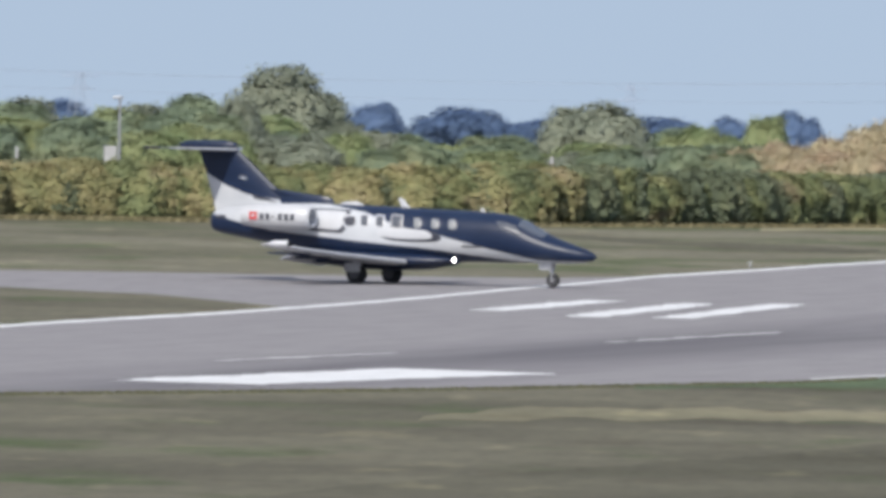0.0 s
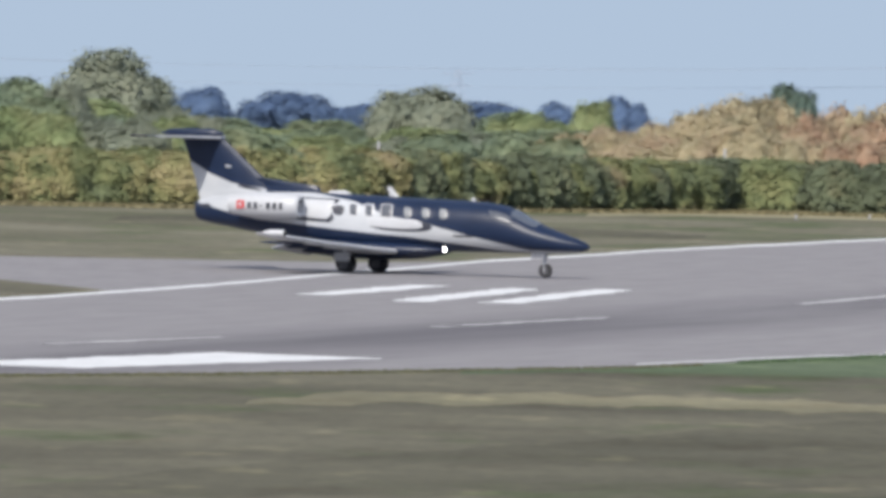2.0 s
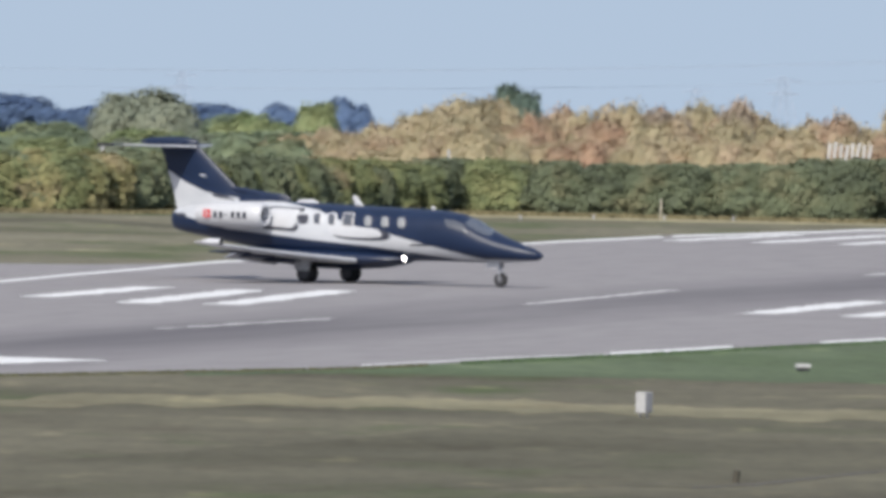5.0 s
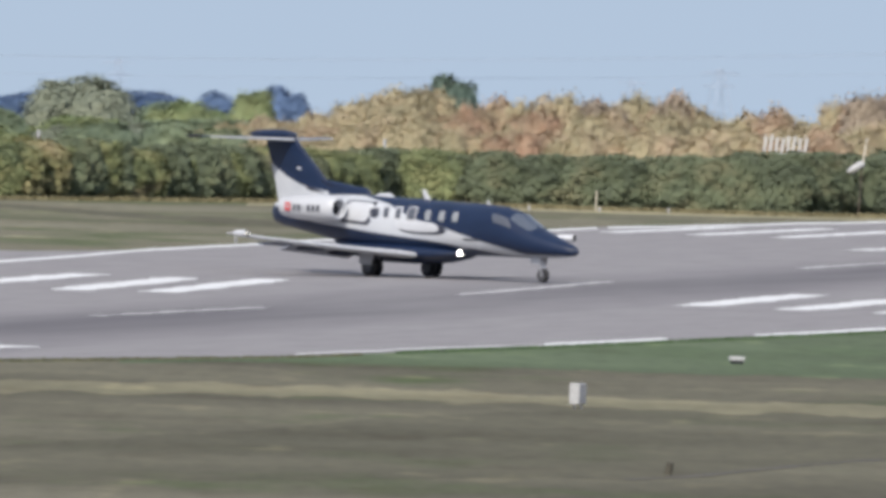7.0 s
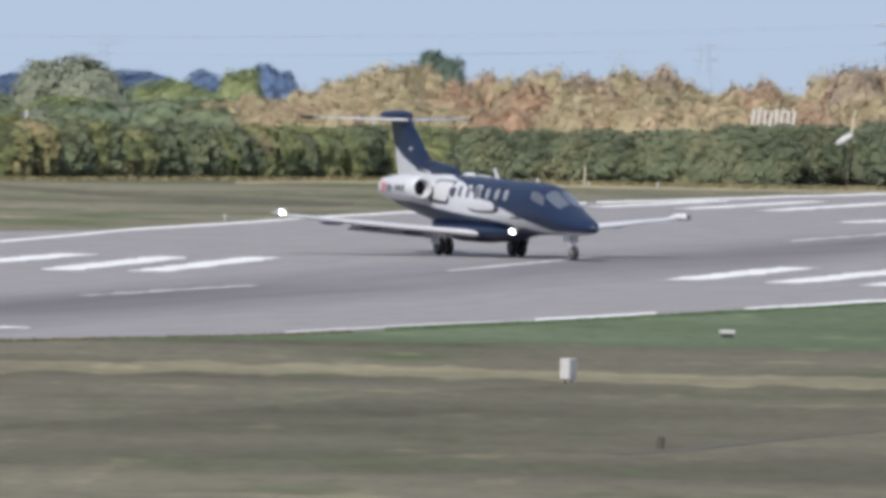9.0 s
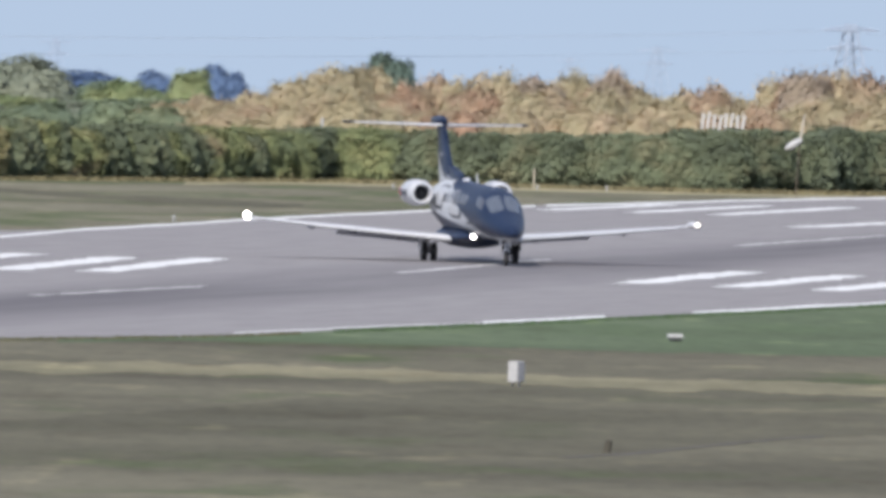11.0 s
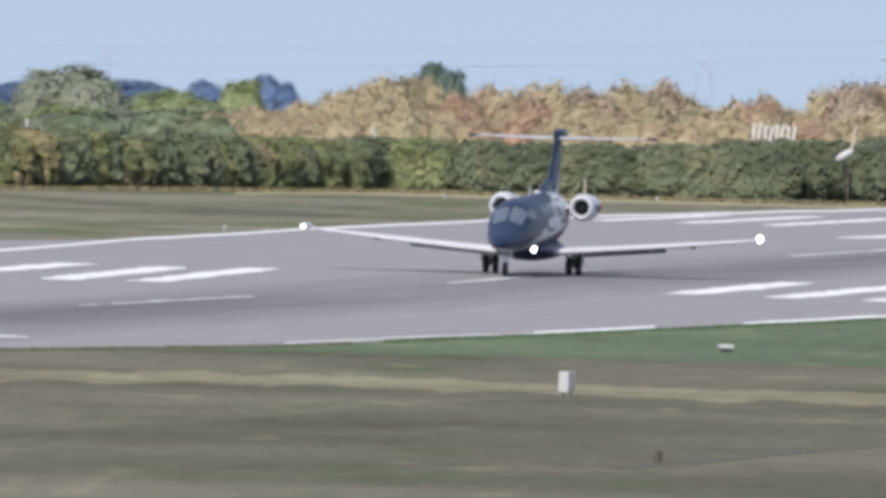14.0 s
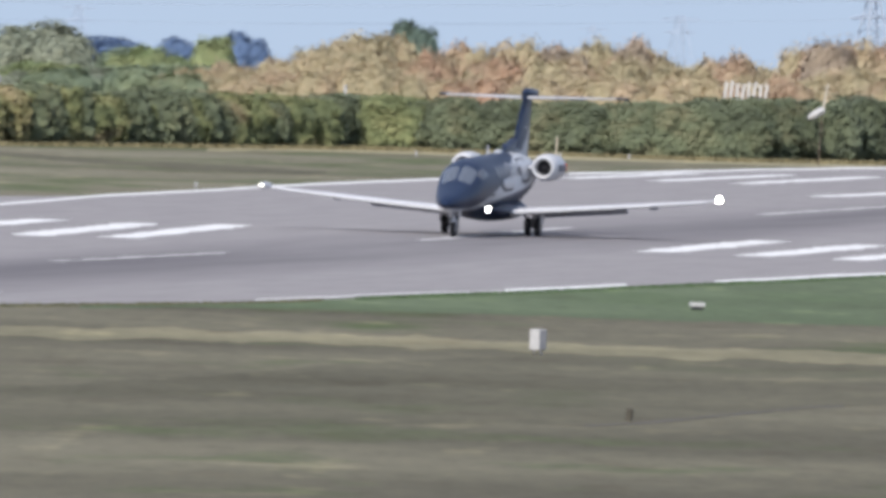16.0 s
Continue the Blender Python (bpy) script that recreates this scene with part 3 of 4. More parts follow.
        part("tip_cap", bm, DARK, stab, "dark tip cap")
        # wing
        bm = bmesh.new()
        loft(bm, [aerofoil(f, t, (y * side, z), th) for y, z, f, t, th in ((0.6, 0.8, 2.0, -1.25, 0.36), (1.3, 0.87, 1.78, -1.25, 0.32), (3.0, 1.0, 1.3, -1.2, 0.25), (5.5, 1.2, 0.72, -1.05, 0.21), (7.8, 1.41, 0.2, -0.88, 0.13), (8.25, 1.47, -0.02, -0.82, 0.09), (8.5, 1.53, -0.42, -0.76, 0.04))])
        wing = part("wing", bm, WING, jet, "pale grey wing with bright leading edge", smooth=True)
        bm = bmesh.new()
        pts = []
        for y, z, f, r in ((1.15, 0.86, 1.86, 0.1), (3.0, 1.0, 1.33, 0.085), (5.5, 1.2, 0.75, 0.065), (8.2, 1.46, 0.05, 0.045)):
            pts.append([(f - 0.06 + r * 1.3 * math.cos(2 * math.pi * i / 12), y * side, z + r * math.sin(2 * math.pi * i / 12)) for i in range(12)])
        loft(bm, pts)
        part("leading_edge", bm, WHITE, wing, "bright leading edge", smooth=True)
        bm = bmesh.new()
        loft(bm, [[(-1.0, y * side, z - 0.02), (-1.2, y * side, z + 0.03), (-1.72, y * side, z - 0.2), (-1.7, y * side, z - 0.23), (-1.15, y * side, z - 0.06)] for y, z in ((1.25, 0.84), (3.0, 0.98), (4.8, 1.12))])
        part("flap", bm, FLAP, wing, "lowered flap, shade painted into its wing grey")
        for y, z, k in ((2.55, 0.84, 1.0), (4.3, 1.0, 0.8), (5.9, 1.14, 0.6)):
            bm = bmesh.new()
            rings = [[(a, y * side + r * 0.7 * math.sin(2 * math.pi * i / 10), z + r * math.cos(2 * math.pi * i / 10)) for i in range(10)]
                     for a, r in ((0.3 * k, 0.02), (-0.3, 0.1 * k), (-1.2, 0.1 * k), (-1.7, 0.02))]
            loft(bm, rings)
            part("flap_fairing", bm, NAVY, wing, smooth=True)
        # tube and dark baffle are added so the tip lamp shows only from ahead
        aim = Matrix.Translation((-0.15, 8.42 * side, 1.54)) @ Matrix.Rotation(radians(12 * side), 4, "Z")
        bm = bmesh.new()
        lathe(bm, ((-0.4, 0.02), (-0.2, 0.08), (0.0, 0.12), (0.66, 0.124)), (0, 0, 0), seg=16, cap_end=False)
        bm.transform(aim)
        part("lamp_hood", bm, WING, wing, smooth=True)
        bm = bmesh.new()
        lathe(bm, ((0.66, 0.123), (0.66, 0.112), (0.02, 0.11)), (0, 0, 0), seg=16, cap=False)
        bm.transform(aim)
        part("lamp_baffle", bm, DARK, wing, smooth=True)
        bm = bmesh.new()
        lathe(bm, ((0.0, 0.108), (0.02, 0.105), (0.04, 0.08), (0.05, 0.01)), (0, 0, 0), seg=16)
        bm.transform(aim)
        part("tip_light", bm, LAMP, wing, "lit white wing tip light")
        # landing light in the shoulder of the belly fairing, close beside the hull
        aim = Matrix.Translation((3.62, 0.5 * side, 1.0)) @ Matrix.Rotation(radians(20 * side), 4, "Z")
        bm = bmesh.new()
        lathe(bm, ((-0.5, 0.03), (-0.25, 0.1), (0.0, 0.122), (0.06, 0.124), (0.06, 0.114), (0.0, 0.112)), (0, 0, 0), seg=16, cap_end=False)
        bm.transform(aim)
        hood = part("lamp_hood", bm, NAVY, jet, smooth=True)
        bm = bmesh.new()
        lathe(bm, ((0.0, 0.111), (0.02, 0.108), (0.03, 0.07), (0.032, 0.01)), (0, 0, 0), seg=16)
        bm.transform(aim)
        part("landing_light", bm, LAMP_BELLY, hood, "lit landing light")
        # engine
        bm = bmesh.new()
        e = (0, 1.5 * side, 2.48)
        lathe(bm, ((-1.98, 0.385), (-2.05, 0.44), (-2.5, 0.5), (-3.3, 0.51), (-4.2, 0.46), (-4.9, 0.36), (-4.92, 0.3), (-4.3, 0.3), (-4.25, 0.02)), e, cap=False)
        nac = part("engine_nacelle", bm, WHITE, jet, "white engine nacelle", smooth=True)
        bm = bmesh.new()
        lathe(bm, ((-2.3, 0.28), (-2.05, 0.295), (-1.97, 0.325), (-1.95, 0.37), (-1.99, 0.42), (-2.1, 0.452)), e, cap=False, cap_end=False)
        part("intake_lip", bm, WHITE, nac, "white intake lip", smooth=True)
        bm = bmesh.new()
        lathe(bm, ((-2.03, 0.298), (-2.2, 0.29), (-2.5, 0.27)), e, cap=False, cap_end=True)
        part("intake_duct", bm, DARK, nac)
        bm = bmesh.new()
        lathe(bm, ((-2.1, 0.01), (-2.16, 0.05), (-2.3, 0.09)), e, seg=14)
        part("spinner", bm, DARK, nac)
        bm = bmesh.new()
        loft(bm, [[(x, y * side, z + t) for x, t in ((-2.5, 0.0), (-2.8, 0.09), (-4.0, 0.09), (-4.6, 0.0), (-4.0, -0.09), (-2.8, -0.09))] for y, z in ((0.6, 2.42), (1.1, 2.46))])
        part("engine_pylon", bm, WHITE, jet)
        # flag and registration bars on the nacelle's outer face
        bm = bmesh.new()
        box(bm, (0.34, 0.012, 0.3), (-4.3, 1.5 * side + 0.462 * side, 2.5), turn=Matrix.Rotation(radians(9 * side), 4, "Z"))
        flag = part("flag_panel", bm, RED, jet, "small red flag panel with white mark")
        bm = bmesh.new()
        box(bm, (0.18, 0.014, 0.06), (-4.3, 1.5 * side + 0.467 * side, 2.5), turn=Matrix.Rotation(radians(9 * side), 4, "Z"))
        box(bm, (0.06, 0.014, 0.18), (-4.3, 1.5 * side + 0.468 * side, 2.5), turn=Matrix.Rotation(radians(9 * side), 4, "Z"))
        part("flag_mark", bm, WHITE, flag)
        for k, a in enumerate((-3.92, -3.66, -3.42, -3.12, -2.86, -2.6)):
            bm = bmesh.new()
            r = float(np.interp(a, (-4.2, -3.3, -2.5), (0.465, 0.515, 0.505)))
            box(bm, (0.15, 0.012, 0.05 if k == 2 else 0.24), (a, (1.5 + r) * side, 2.47))
            part("lettering_bar", bm, INK, jet)
        # main gear: one leg with two wheels
        bm = bmesh.new()
        tube(bm, (0.0, 1.6 * side, 1.0), (0.0, 1.56 * side, 0.34), 0.085, 0.07)
        tube(bm, (0.0, 1.36 * side, 0.33), (0.0, 1.76 * side, 0.33), 0.06)
        tube(bm, (0.05, 1.2 * side, 0.8), (0.02, 1.5 * side, 0.45), 0.045)
        gear = part("main_gear", bm, STEEL, jet, "steel main landing gear leg", smooth=False)
        bm = bmesh.new()
        box(bm, (0.68, 0.03, 0.62), (-0.05, 1.88 * side, 0.74), 0.012)
        part("gear_door", bm, WHITE, gear, "white gear door")
        for y in (1.37, 1.73):
            wheels.append((wheel(gear, 0.34, 0.2), (0.0, y * side, 0.34), 0.34))
    bm = bmesh.new()
    tube(bm, (7.5, 0, 1.05), (7.62, 0, 0.3), 0.06, 0.05)
    tube(bm, (7.2, 0, 0.98), (7.56, 0, 0.55), 0.035)
    box(bm, (0.55, 0.02, 0.34), (7.35, 0.17, 0.84), 0.008)
    box(bm, (0.55, 0.02, 0.34), (7.35, -0.17, 0.84), 0.008)
    tube(bm, (7.62, -0.13, 0.27), (7.62, 0.13, 0.27), 0.035)
    tube(bm, (7.6, 0.11, 0.27), (7.58, 0.09, 0.62), 0.025)
    tube(bm, (7.6, -0.11, 0.27), (7.58, -0.09, 0.62), 0.025)
    gear = part("nose_gear", bm, STEEL, jet, "steel nose landing gear leg")
    wheels.append((wheel(gear, 0.27, 0.17), (7.62, 0.0, 0.27), 0.27))
    # aerials on the crown
    bm = bmesh.new()
    loft(bm, [aerofoil(f, t, (0, z), th, "Y") for z, f, t, th in ((2.9, 1.5, 1.1, 0.06), (3.3, 1.15, 0.95, 0.03))])
    part("blade_aerial", bm, WHITE, jet, "white blade aerial")
    bm = bmesh.new()
    lathe(bm, ((-0.55, 0.02), (-0.35, 0.12), (0.2, 0.14), (0.5, 0.02)), (-1.0, 0, 2.98), seg=14)
    part("aerial_fairing", bm, WHITE, jet, "white aerial fairing", smooth=True)
    bm = bmesh.new()
    loft(bm, [aerofoil(f, t, (0, z), th, "Y") for z, f, t, th in ((2.78, 4.75, 4.5, 0.05), (2.98, 4.6, 4.48, 0.03))])
    part("small_aerial", bm, WHITE, jet)
    return jet


def wheel(gear, r, width):
    bm = bmesh.new()
    lathe(bm, ((-width / 2, r * 0.62), (-width / 2, r * 0.88), (-width * 0.34, r * 0.98), (0, r), (width * 0.34, r * 0.98), (width / 2, r * 0.88), (width / 2, r * 0.62)), (0, 0, 0), "Y", 24)
    for i in range(6):
        t = math.pi * i / 3
        tube(bm, (0, -width * 0.3, 0), (r * 0.6 * math.cos(t), -width * 0.3, r * 0.6 * math.sin(t)), r * 0.12, seg=6)
        tube(bm, (0, width * 0.3, 0), (r * 0.6 * math.cos(t), width * 0.3, r * 0.6 * math.sin(t)), r * 0.12, seg=6)
    ob = part("wheel", bm, TYRE, gear, "black rubber tyre on a grey hub")
    ob.data.materials.append(HUB)
    for p in ob.data.polygons:
        p.material_index = int(max(math.hypot(ob.data.vertices[i].co.x, ob.data.vertices[i].co.z) for i in p.vertices) < r * 0.72)
    return ob


wheels = []
jet = build_jet()
# seconds, place of the main wheels, heading turned from +x towards the camera
TAXI = [
    (0.0, -22.03, 739.79, 24.1),
    (0.5, -20.61, 738.69, 23.6),
    (1.5, -17.28, 736.57, 21.4),
    (2.5, -14.19, 734.83, 23.7),
    (3.5, -11.01, 732.30, 25.3),
    (4.2, -8.81, 730.16, 27.5),
    (5.0, -6.36, 728.76, 31.2),
    (7.5, -0.10, 723.23, 50.3),
    (8.0, 0.76, 722.45, 54.8),
    (8.5, 1.53, 721.75, 59.6),
    (9.0, 2.24, 722.21, 63.0),
    (9.5, 2.77, 721.03, 67.2),
    (12.0, 4.19, 713.50, 86.4),
    (12.5, 4.35, 712.11, 88.6),
    (13.0, 4.30, 712.59, 91.6),
    (14.0, 4.16, 712.30, 97.8),
    (14.5, 3.96, 711.67, 99.7),
    (15.2, 3.88, 709.05, 100.5),
    (16.0, 3.66, 704.95, 100.7),

]


# ---- plants ----
def leaf_cloud(name, mat, w, d, h, low, clumps, count, leaf, seed, power=2.2, lump=0.3, loose=0.3, core=0.8):
    """A crown w by d by h metres above low: soft clumps of leaves gathered about an uneven envelope, over an inner mass of the same leaves.
    power squares the envelope, lump roughens it, loose is the spread of a clump."""
    rng = np.random.default_rng(seed)
    half = np.array((w / 2, d / 2, h / 2))
    mid = np.array((0, 0, low + h / 2))

    def reach(q):
        """How far the envelope lies along each direction."""
        block = (np.abs(q) ** power).sum(1) ** (-1 / power)
        uneven = np.array([noise.noise((1.6 * a + seed, 1.6 * b, 1.6 * c)) + 0.6 * noise.noise((3.9 * a, 3.9 * b + seed, 3.9 * c)) for a, b, c in q])
        return block * (1 + lump * uneven)

    def ways(n):
        q = rng.normal(size=(n, 3))
        q /= np.linalg.norm(q, axis=1)[:, None]
        q[:, 2] = np.where(q[:, 2] < -0.75, -q[:, 2], q[:, 2])
        return q

    # clumps sit on the envelope and a little under it; each gathers leaves of its own spread
    q = ways(clumps)
    heart = mid + q * half * (reach(q) * (1.0 - 0.1 * rng.random(clumps)))[:, None]
    wide = loose * (0.55 + 0.9 * rng.random(clumps))
    pick = rng.integers(0, clumps, count)
    c = heart[pick] + np.clip(rng.normal(size=(count, 3)), -1.6, 1.6) * wide[pick, None] * np.array((1.0, 1.0, 0.8))
    # most leaves fill the skin evenly between the clumps
    k = int(count * 0.62)
    q = ways(k)
    c[:k] = mid + q * half * (reach(q) * (1.0 - 0.1 * rng.random(k)))[:, None]
    tall = h / (np.quantile(c[:, 2], 0.995) - low)   # the crown reaches its full height
    c[:, 2] = low + np.maximum(tall * (c[:, 2] - low), 0.03 + 0.05 * rng.random(count))
    out = (c - mid) / half
    out /= np.linalg.norm(out, axis=1)[:, None]
    n = out + np.array((0, 0, 0.5)) + 0.5 * rng.normal(size=(count, 3))
    n /= np.linalg.norm(n, axis=1)[:, None]
    u = np.cross(n, rng.normal(size=(count, 3)))
    u /= np.linalg.norm(u, axis=1)[:, None]
    v = np.cross(n, u)
    s = leaf * (0.5 + rng.random(count))[:, None]
    verts = np.stack([c - u * s, c - v * s * 0.6, c + u * s, c + v * s * 0.6], 1).reshape(-1, 3).tolist()
    faces = np.arange(4 * count).reshape(-1, 4).tolist()
    soft = out * 0.45 + np.array((0, -0.1, 0.65)) + 0.12 * rng.normal(size=(count, 3))
    soft /= np.linalg.norm(soft, axis=1)[:, None]
    normals = np.repeat(soft, 4, axis=0).tolist()
    # the inner mass
    k0, nu, nv = len(verts), 18, 10
    q = np.array([(math.sin(math.pi * (j + 0.5) / nv) * math.cos(2 * math.pi * i / nu), math.sin(math.pi * (j + 0.5) / nv) * math.sin(2 * math.pi * i / nu), math.cos(math.pi * (j + 0.5) / nv))
                  for j in range(nv) for i in range(nu)])
    p = mid + q * half * (core * reach(q))[:, None]
    p[:, 2] = low + tall * (p[:, 2] - low)
    verts += p.tolist()
    q = q * 0.45 + np.array((0, -0.1, 0.65))
    normals += (q / np.linalg.norm(q, axis=1)[:, None]).tolist()
    for j in range(nv - 1):
        for i in range(nu):
            faces.append([k0 + j * nu + nu + i, k0 + j * nu + nu + (i + 1) % nu, k0 + j * nu + (i + 1) % nu, k0 + j * nu + i])
    me = mesh(name, verts, faces, mat, True)
    me.normals_split_custom_set_from_vertices(normals)
    return me


def trunk_mesh(seed, height, r):
    rng = np.random.default_rng(seed)
    bm = bmesh.new()
    tube(bm, (0, 0, -0.2), (0, 0, height * 0.55), r, r * 0.6, 10)
    for i in range(5):
        t = 2 * math.pi * (i + rng.random()) / 5
        z = height * (0.35 + 0.2 * rng.random())
        tube(bm, (0, 0, z), (height * 0.25 * math.cos(t), height * 0.25 * math.sin(t), z + height * 0.28), r * 0.45, r * 0.12, 7)
    me = bpy.data.meshes.new("trunk")
    bm.to_mesh(me)
    bm.free()
    me.materials.append(BARK)
    return me


def shrub(me, x, y, scale, turn, label, group, name="shrub"):
    ob = tagged(new(name, me), label, "shrub", group)
    ob.matrix_world = pose(x, y, terrain(y) - 0.05, 0, 0, turn) @ Matrix.Diagonal((*scale, 1))
    return ob


def tree(crown_me, trunk_me, x, y, width, height, turn, label, group=""):
    """crown meshes are built 4 m wide and 6 m high over all"""
    ob = tagged(new("tree"), label, "tree", group)
    ob.matrix_world = pose(x, y, terrain(y) - 0.05, 0, 0, turn) @ Matrix.Diagonal((width / 4, width / 4, height / 6, 1))
    for nm, me in (("trunk", trunk_me), ("crown", crown_me)):
        o = new(nm, me)
        o.parent = ob
    return ob


rnd = random.Random(11)
HEDGE = {m: [leaf_cloud("hedge_shrub", mat, 3.4, 2.4, 3.0, 0.0, 60, 10500, 0.076, sd + i, 3.0, 0.12, 0.15, 0.9) for i in range(4)]
         for m, mat, sd in (("green", LEAF_HEDGE, 100), ("dark", LEAF_HEDGE_DARK, 120), ("warm", LEAF_HEDGE_WARM, 140))}
HEDGE_Y = curve([(-64.78, 890.42), (-44.85, 909.55), (-20.89, 918.01), (-2.04, 944.16), (17.32, 939.98), (40.34, 961.49)])
HEDGE_H = curve([(-45, 2.9), (-30, 2.75), (-20, 3.0), (-8, 2.6), (0, 2.75), (8, 2.6), (14, 3.0), (22, 3.2), (40, 3.3)])
x = -62.0
while x < 62:
    h = HEDGE_H(x) * (0.88 + 0.17 * rnd.random())
    k = rnd.random()
    warm, dark = float(np.interp(x, (-38, -20, -8), (0.6, 0.2, 0.0))), float(np.interp(x, (-26, -12, 2, 9), (0.05, 0.4, 0.5, 0.95)))
    m = "warm" if k < warm else ("dark" if k > 1 - dark else "green")
    lab = {"green": "dense olive-green hedge shrub in an unbroken row", "dark": "dense dark green hedge shrub in an unbroken row", "warm": "yellowing hedge shrub in an unbroken row"}[m]
    shrub(rnd.choice(HEDGE[m]), x, HEDGE_Y(x) + 3 + rnd.random() * 0.9, (1.0, 1.0, h / 3.0), rnd.choice((0, 180)) + rnd.uniform(-25, 25), lab, "hedge along the airfield", "hedge_shrub")
    x += 0.5 + 0.3 * rnd.random()

# parched scrub behind the hedge, thickest away from the taxiway
TAN, RUST, BROWN = ([leaf_cloud("scrub", mat, 4.0, 4.0, 4.0, 0.0, 60, 7500, 0.082, sd + i, 2.1, 0.24, 0.3, 0.85) for i in range(n)]
                    for mat, n, sd in ((LEAF_TAN, 5, 200), (LEAF_RUST, 3, 220), (LEAF_BROWN, 2, 240)))
TAN_TOP = curve([(-14.43, 2.2), (-10.82, 3.05), (-7.8, 3.73), (-4.19, 4.58), (-2.39, 5.44), (-1.19, 6.07), (0.04, 5.29), (2.49, 4.13), (4.29, 5.09), (8.53, 5.04), (12.31, 5.28), (15.82, 4.46), (20.35, 4.72), (22.76, 5.54), (27.92, 5.21), (43.06, 5.58)])
for row, (y, k, step) in enumerate(((1030, 1.0, 0.85), (1012, 0.74, 0.9), (996, 0.52, 1.0))):
    x = -13.5 + row * 2
    while x < 66:
        top = TAN_TOP(x * 1030 / y) - terrain(y)
        h = max(1.2, top * k + 2.2 * (1 - k)) * (0.8 + 0.24 * rnd.random())
        rust = rnd.random() < (0.55 if (x % 17) < 6 else 0.18)
        w = 0.42 + 0.4 * rnd.random()
        shrub(rnd.choice(RUST if rust else TAN), x, y + rnd.random() * 6, (w, w, h / 4.0), rnd.random() * 360,
              "rust-brown parched scrub behind the hedge" if rust else "straw-coloured parched scrub behind the hedge", "scrub behind the hedge", "scrub")
        x += step * (0.7 + 0.5 * rnd.random())

for x, top in ((8.45, 4.86), (9.36, 4.59), (22.54, 5.63), (23.44, 5.41), (12.51, 5.29)):
    shrub(rnd.choice(BROWN), x, 1020, (0.6, 0.6, (top - terrain(1020)) / 4.0), rnd.random() * 360, "mauve-brown bare scrub behind the hedge", "scrub behind the hedge", "scrub")

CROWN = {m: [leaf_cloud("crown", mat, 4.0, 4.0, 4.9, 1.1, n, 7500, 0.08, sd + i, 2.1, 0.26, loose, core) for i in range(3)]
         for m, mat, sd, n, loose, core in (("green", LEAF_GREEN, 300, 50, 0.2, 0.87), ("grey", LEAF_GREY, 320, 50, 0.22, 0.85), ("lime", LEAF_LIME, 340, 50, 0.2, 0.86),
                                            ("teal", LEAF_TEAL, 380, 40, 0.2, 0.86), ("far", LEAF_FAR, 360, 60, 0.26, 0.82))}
TRUNKS = [trunk_mesh(400 + i, 6.0, 0.2) for i in range(2)]
LABELS = {"teal": "dark blue-green tree behind the scrub", "green": "leafy green tree behind the hedge", "grey": "grey-green bushy tree behind the hedge", "lime": "light green young tree behind the hedge", "far": "distant tree, its leaves painted haze blue"}


def stand(kind, x, top, y, width):
    """A tree at x, y whose crown reaches the height top."""
    h = top - terrain(y) + 0.1
    tree(rnd.choice(CROWN[kind]), rnd.choice(TRUNKS), x, y, width, max(h, 1.0), rnd.random() * 360, LABELS[kind], "far trees" if kind == "far" else "trees behind the hedge")


# the trees that stand out: kind, (x, top), distance, crown width
for kind, (x, top), y, w in (
        ("grey", (-37.59, 6.69), 1080, 6.4),
        ("grey", (-35.24, 5.22), 1080, 3.4),
        ("green", (-42.34, 5.01), 1075, 4.0),
        ("green", (-45.26, 3.93), 1070, 4.0),
        ("green", (-52.2, 4.39), 1070, 5.0),
        ("grey", (-19.61, 5.08), 1060, 5.0),
        ("grey", (-20.85, 4.8), 1060, 3.6),
        ("grey", (-18.2, 4.87), 1060, 3.6),
        ("lime", (-13.53, 3.99), 1050, 3.2),
        ("lime", (-14.75, 3.41), 1050, 2.8),
        ("lime", (-9.94, 4.64), 1045, 2.8),
        ("teal", (1.33, 5.23), 1100, 2.6),
        ("teal", (0.35, 5.53), 1100, 1.8),
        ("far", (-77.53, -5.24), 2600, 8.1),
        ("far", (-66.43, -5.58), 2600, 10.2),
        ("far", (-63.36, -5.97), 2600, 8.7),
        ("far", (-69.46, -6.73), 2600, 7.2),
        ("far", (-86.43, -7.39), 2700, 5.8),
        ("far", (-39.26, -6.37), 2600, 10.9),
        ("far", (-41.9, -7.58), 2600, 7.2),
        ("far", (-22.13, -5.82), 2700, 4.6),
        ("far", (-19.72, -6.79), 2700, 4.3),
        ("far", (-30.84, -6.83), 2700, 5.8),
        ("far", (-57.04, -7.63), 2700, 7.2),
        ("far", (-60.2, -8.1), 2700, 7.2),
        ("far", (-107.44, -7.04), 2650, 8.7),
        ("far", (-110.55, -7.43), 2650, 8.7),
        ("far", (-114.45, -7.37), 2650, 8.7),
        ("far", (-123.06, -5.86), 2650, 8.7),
        ("grey", (-39.44, 4.88), 1065, 3.2),
):
    stand(kind, x, top, y, w)
# the lower growth between them, left of the scrub
LOW_TOP = curve([(-71.02, 3.36), (-52.43, 4.28), (-46.09, 3.97), (-39.86, 4.28), (-33.61, 3.81), (-27.35, 2.71), (-21.11, 2.86), (-14.89, 3.33), (-11.14, 3.11)])
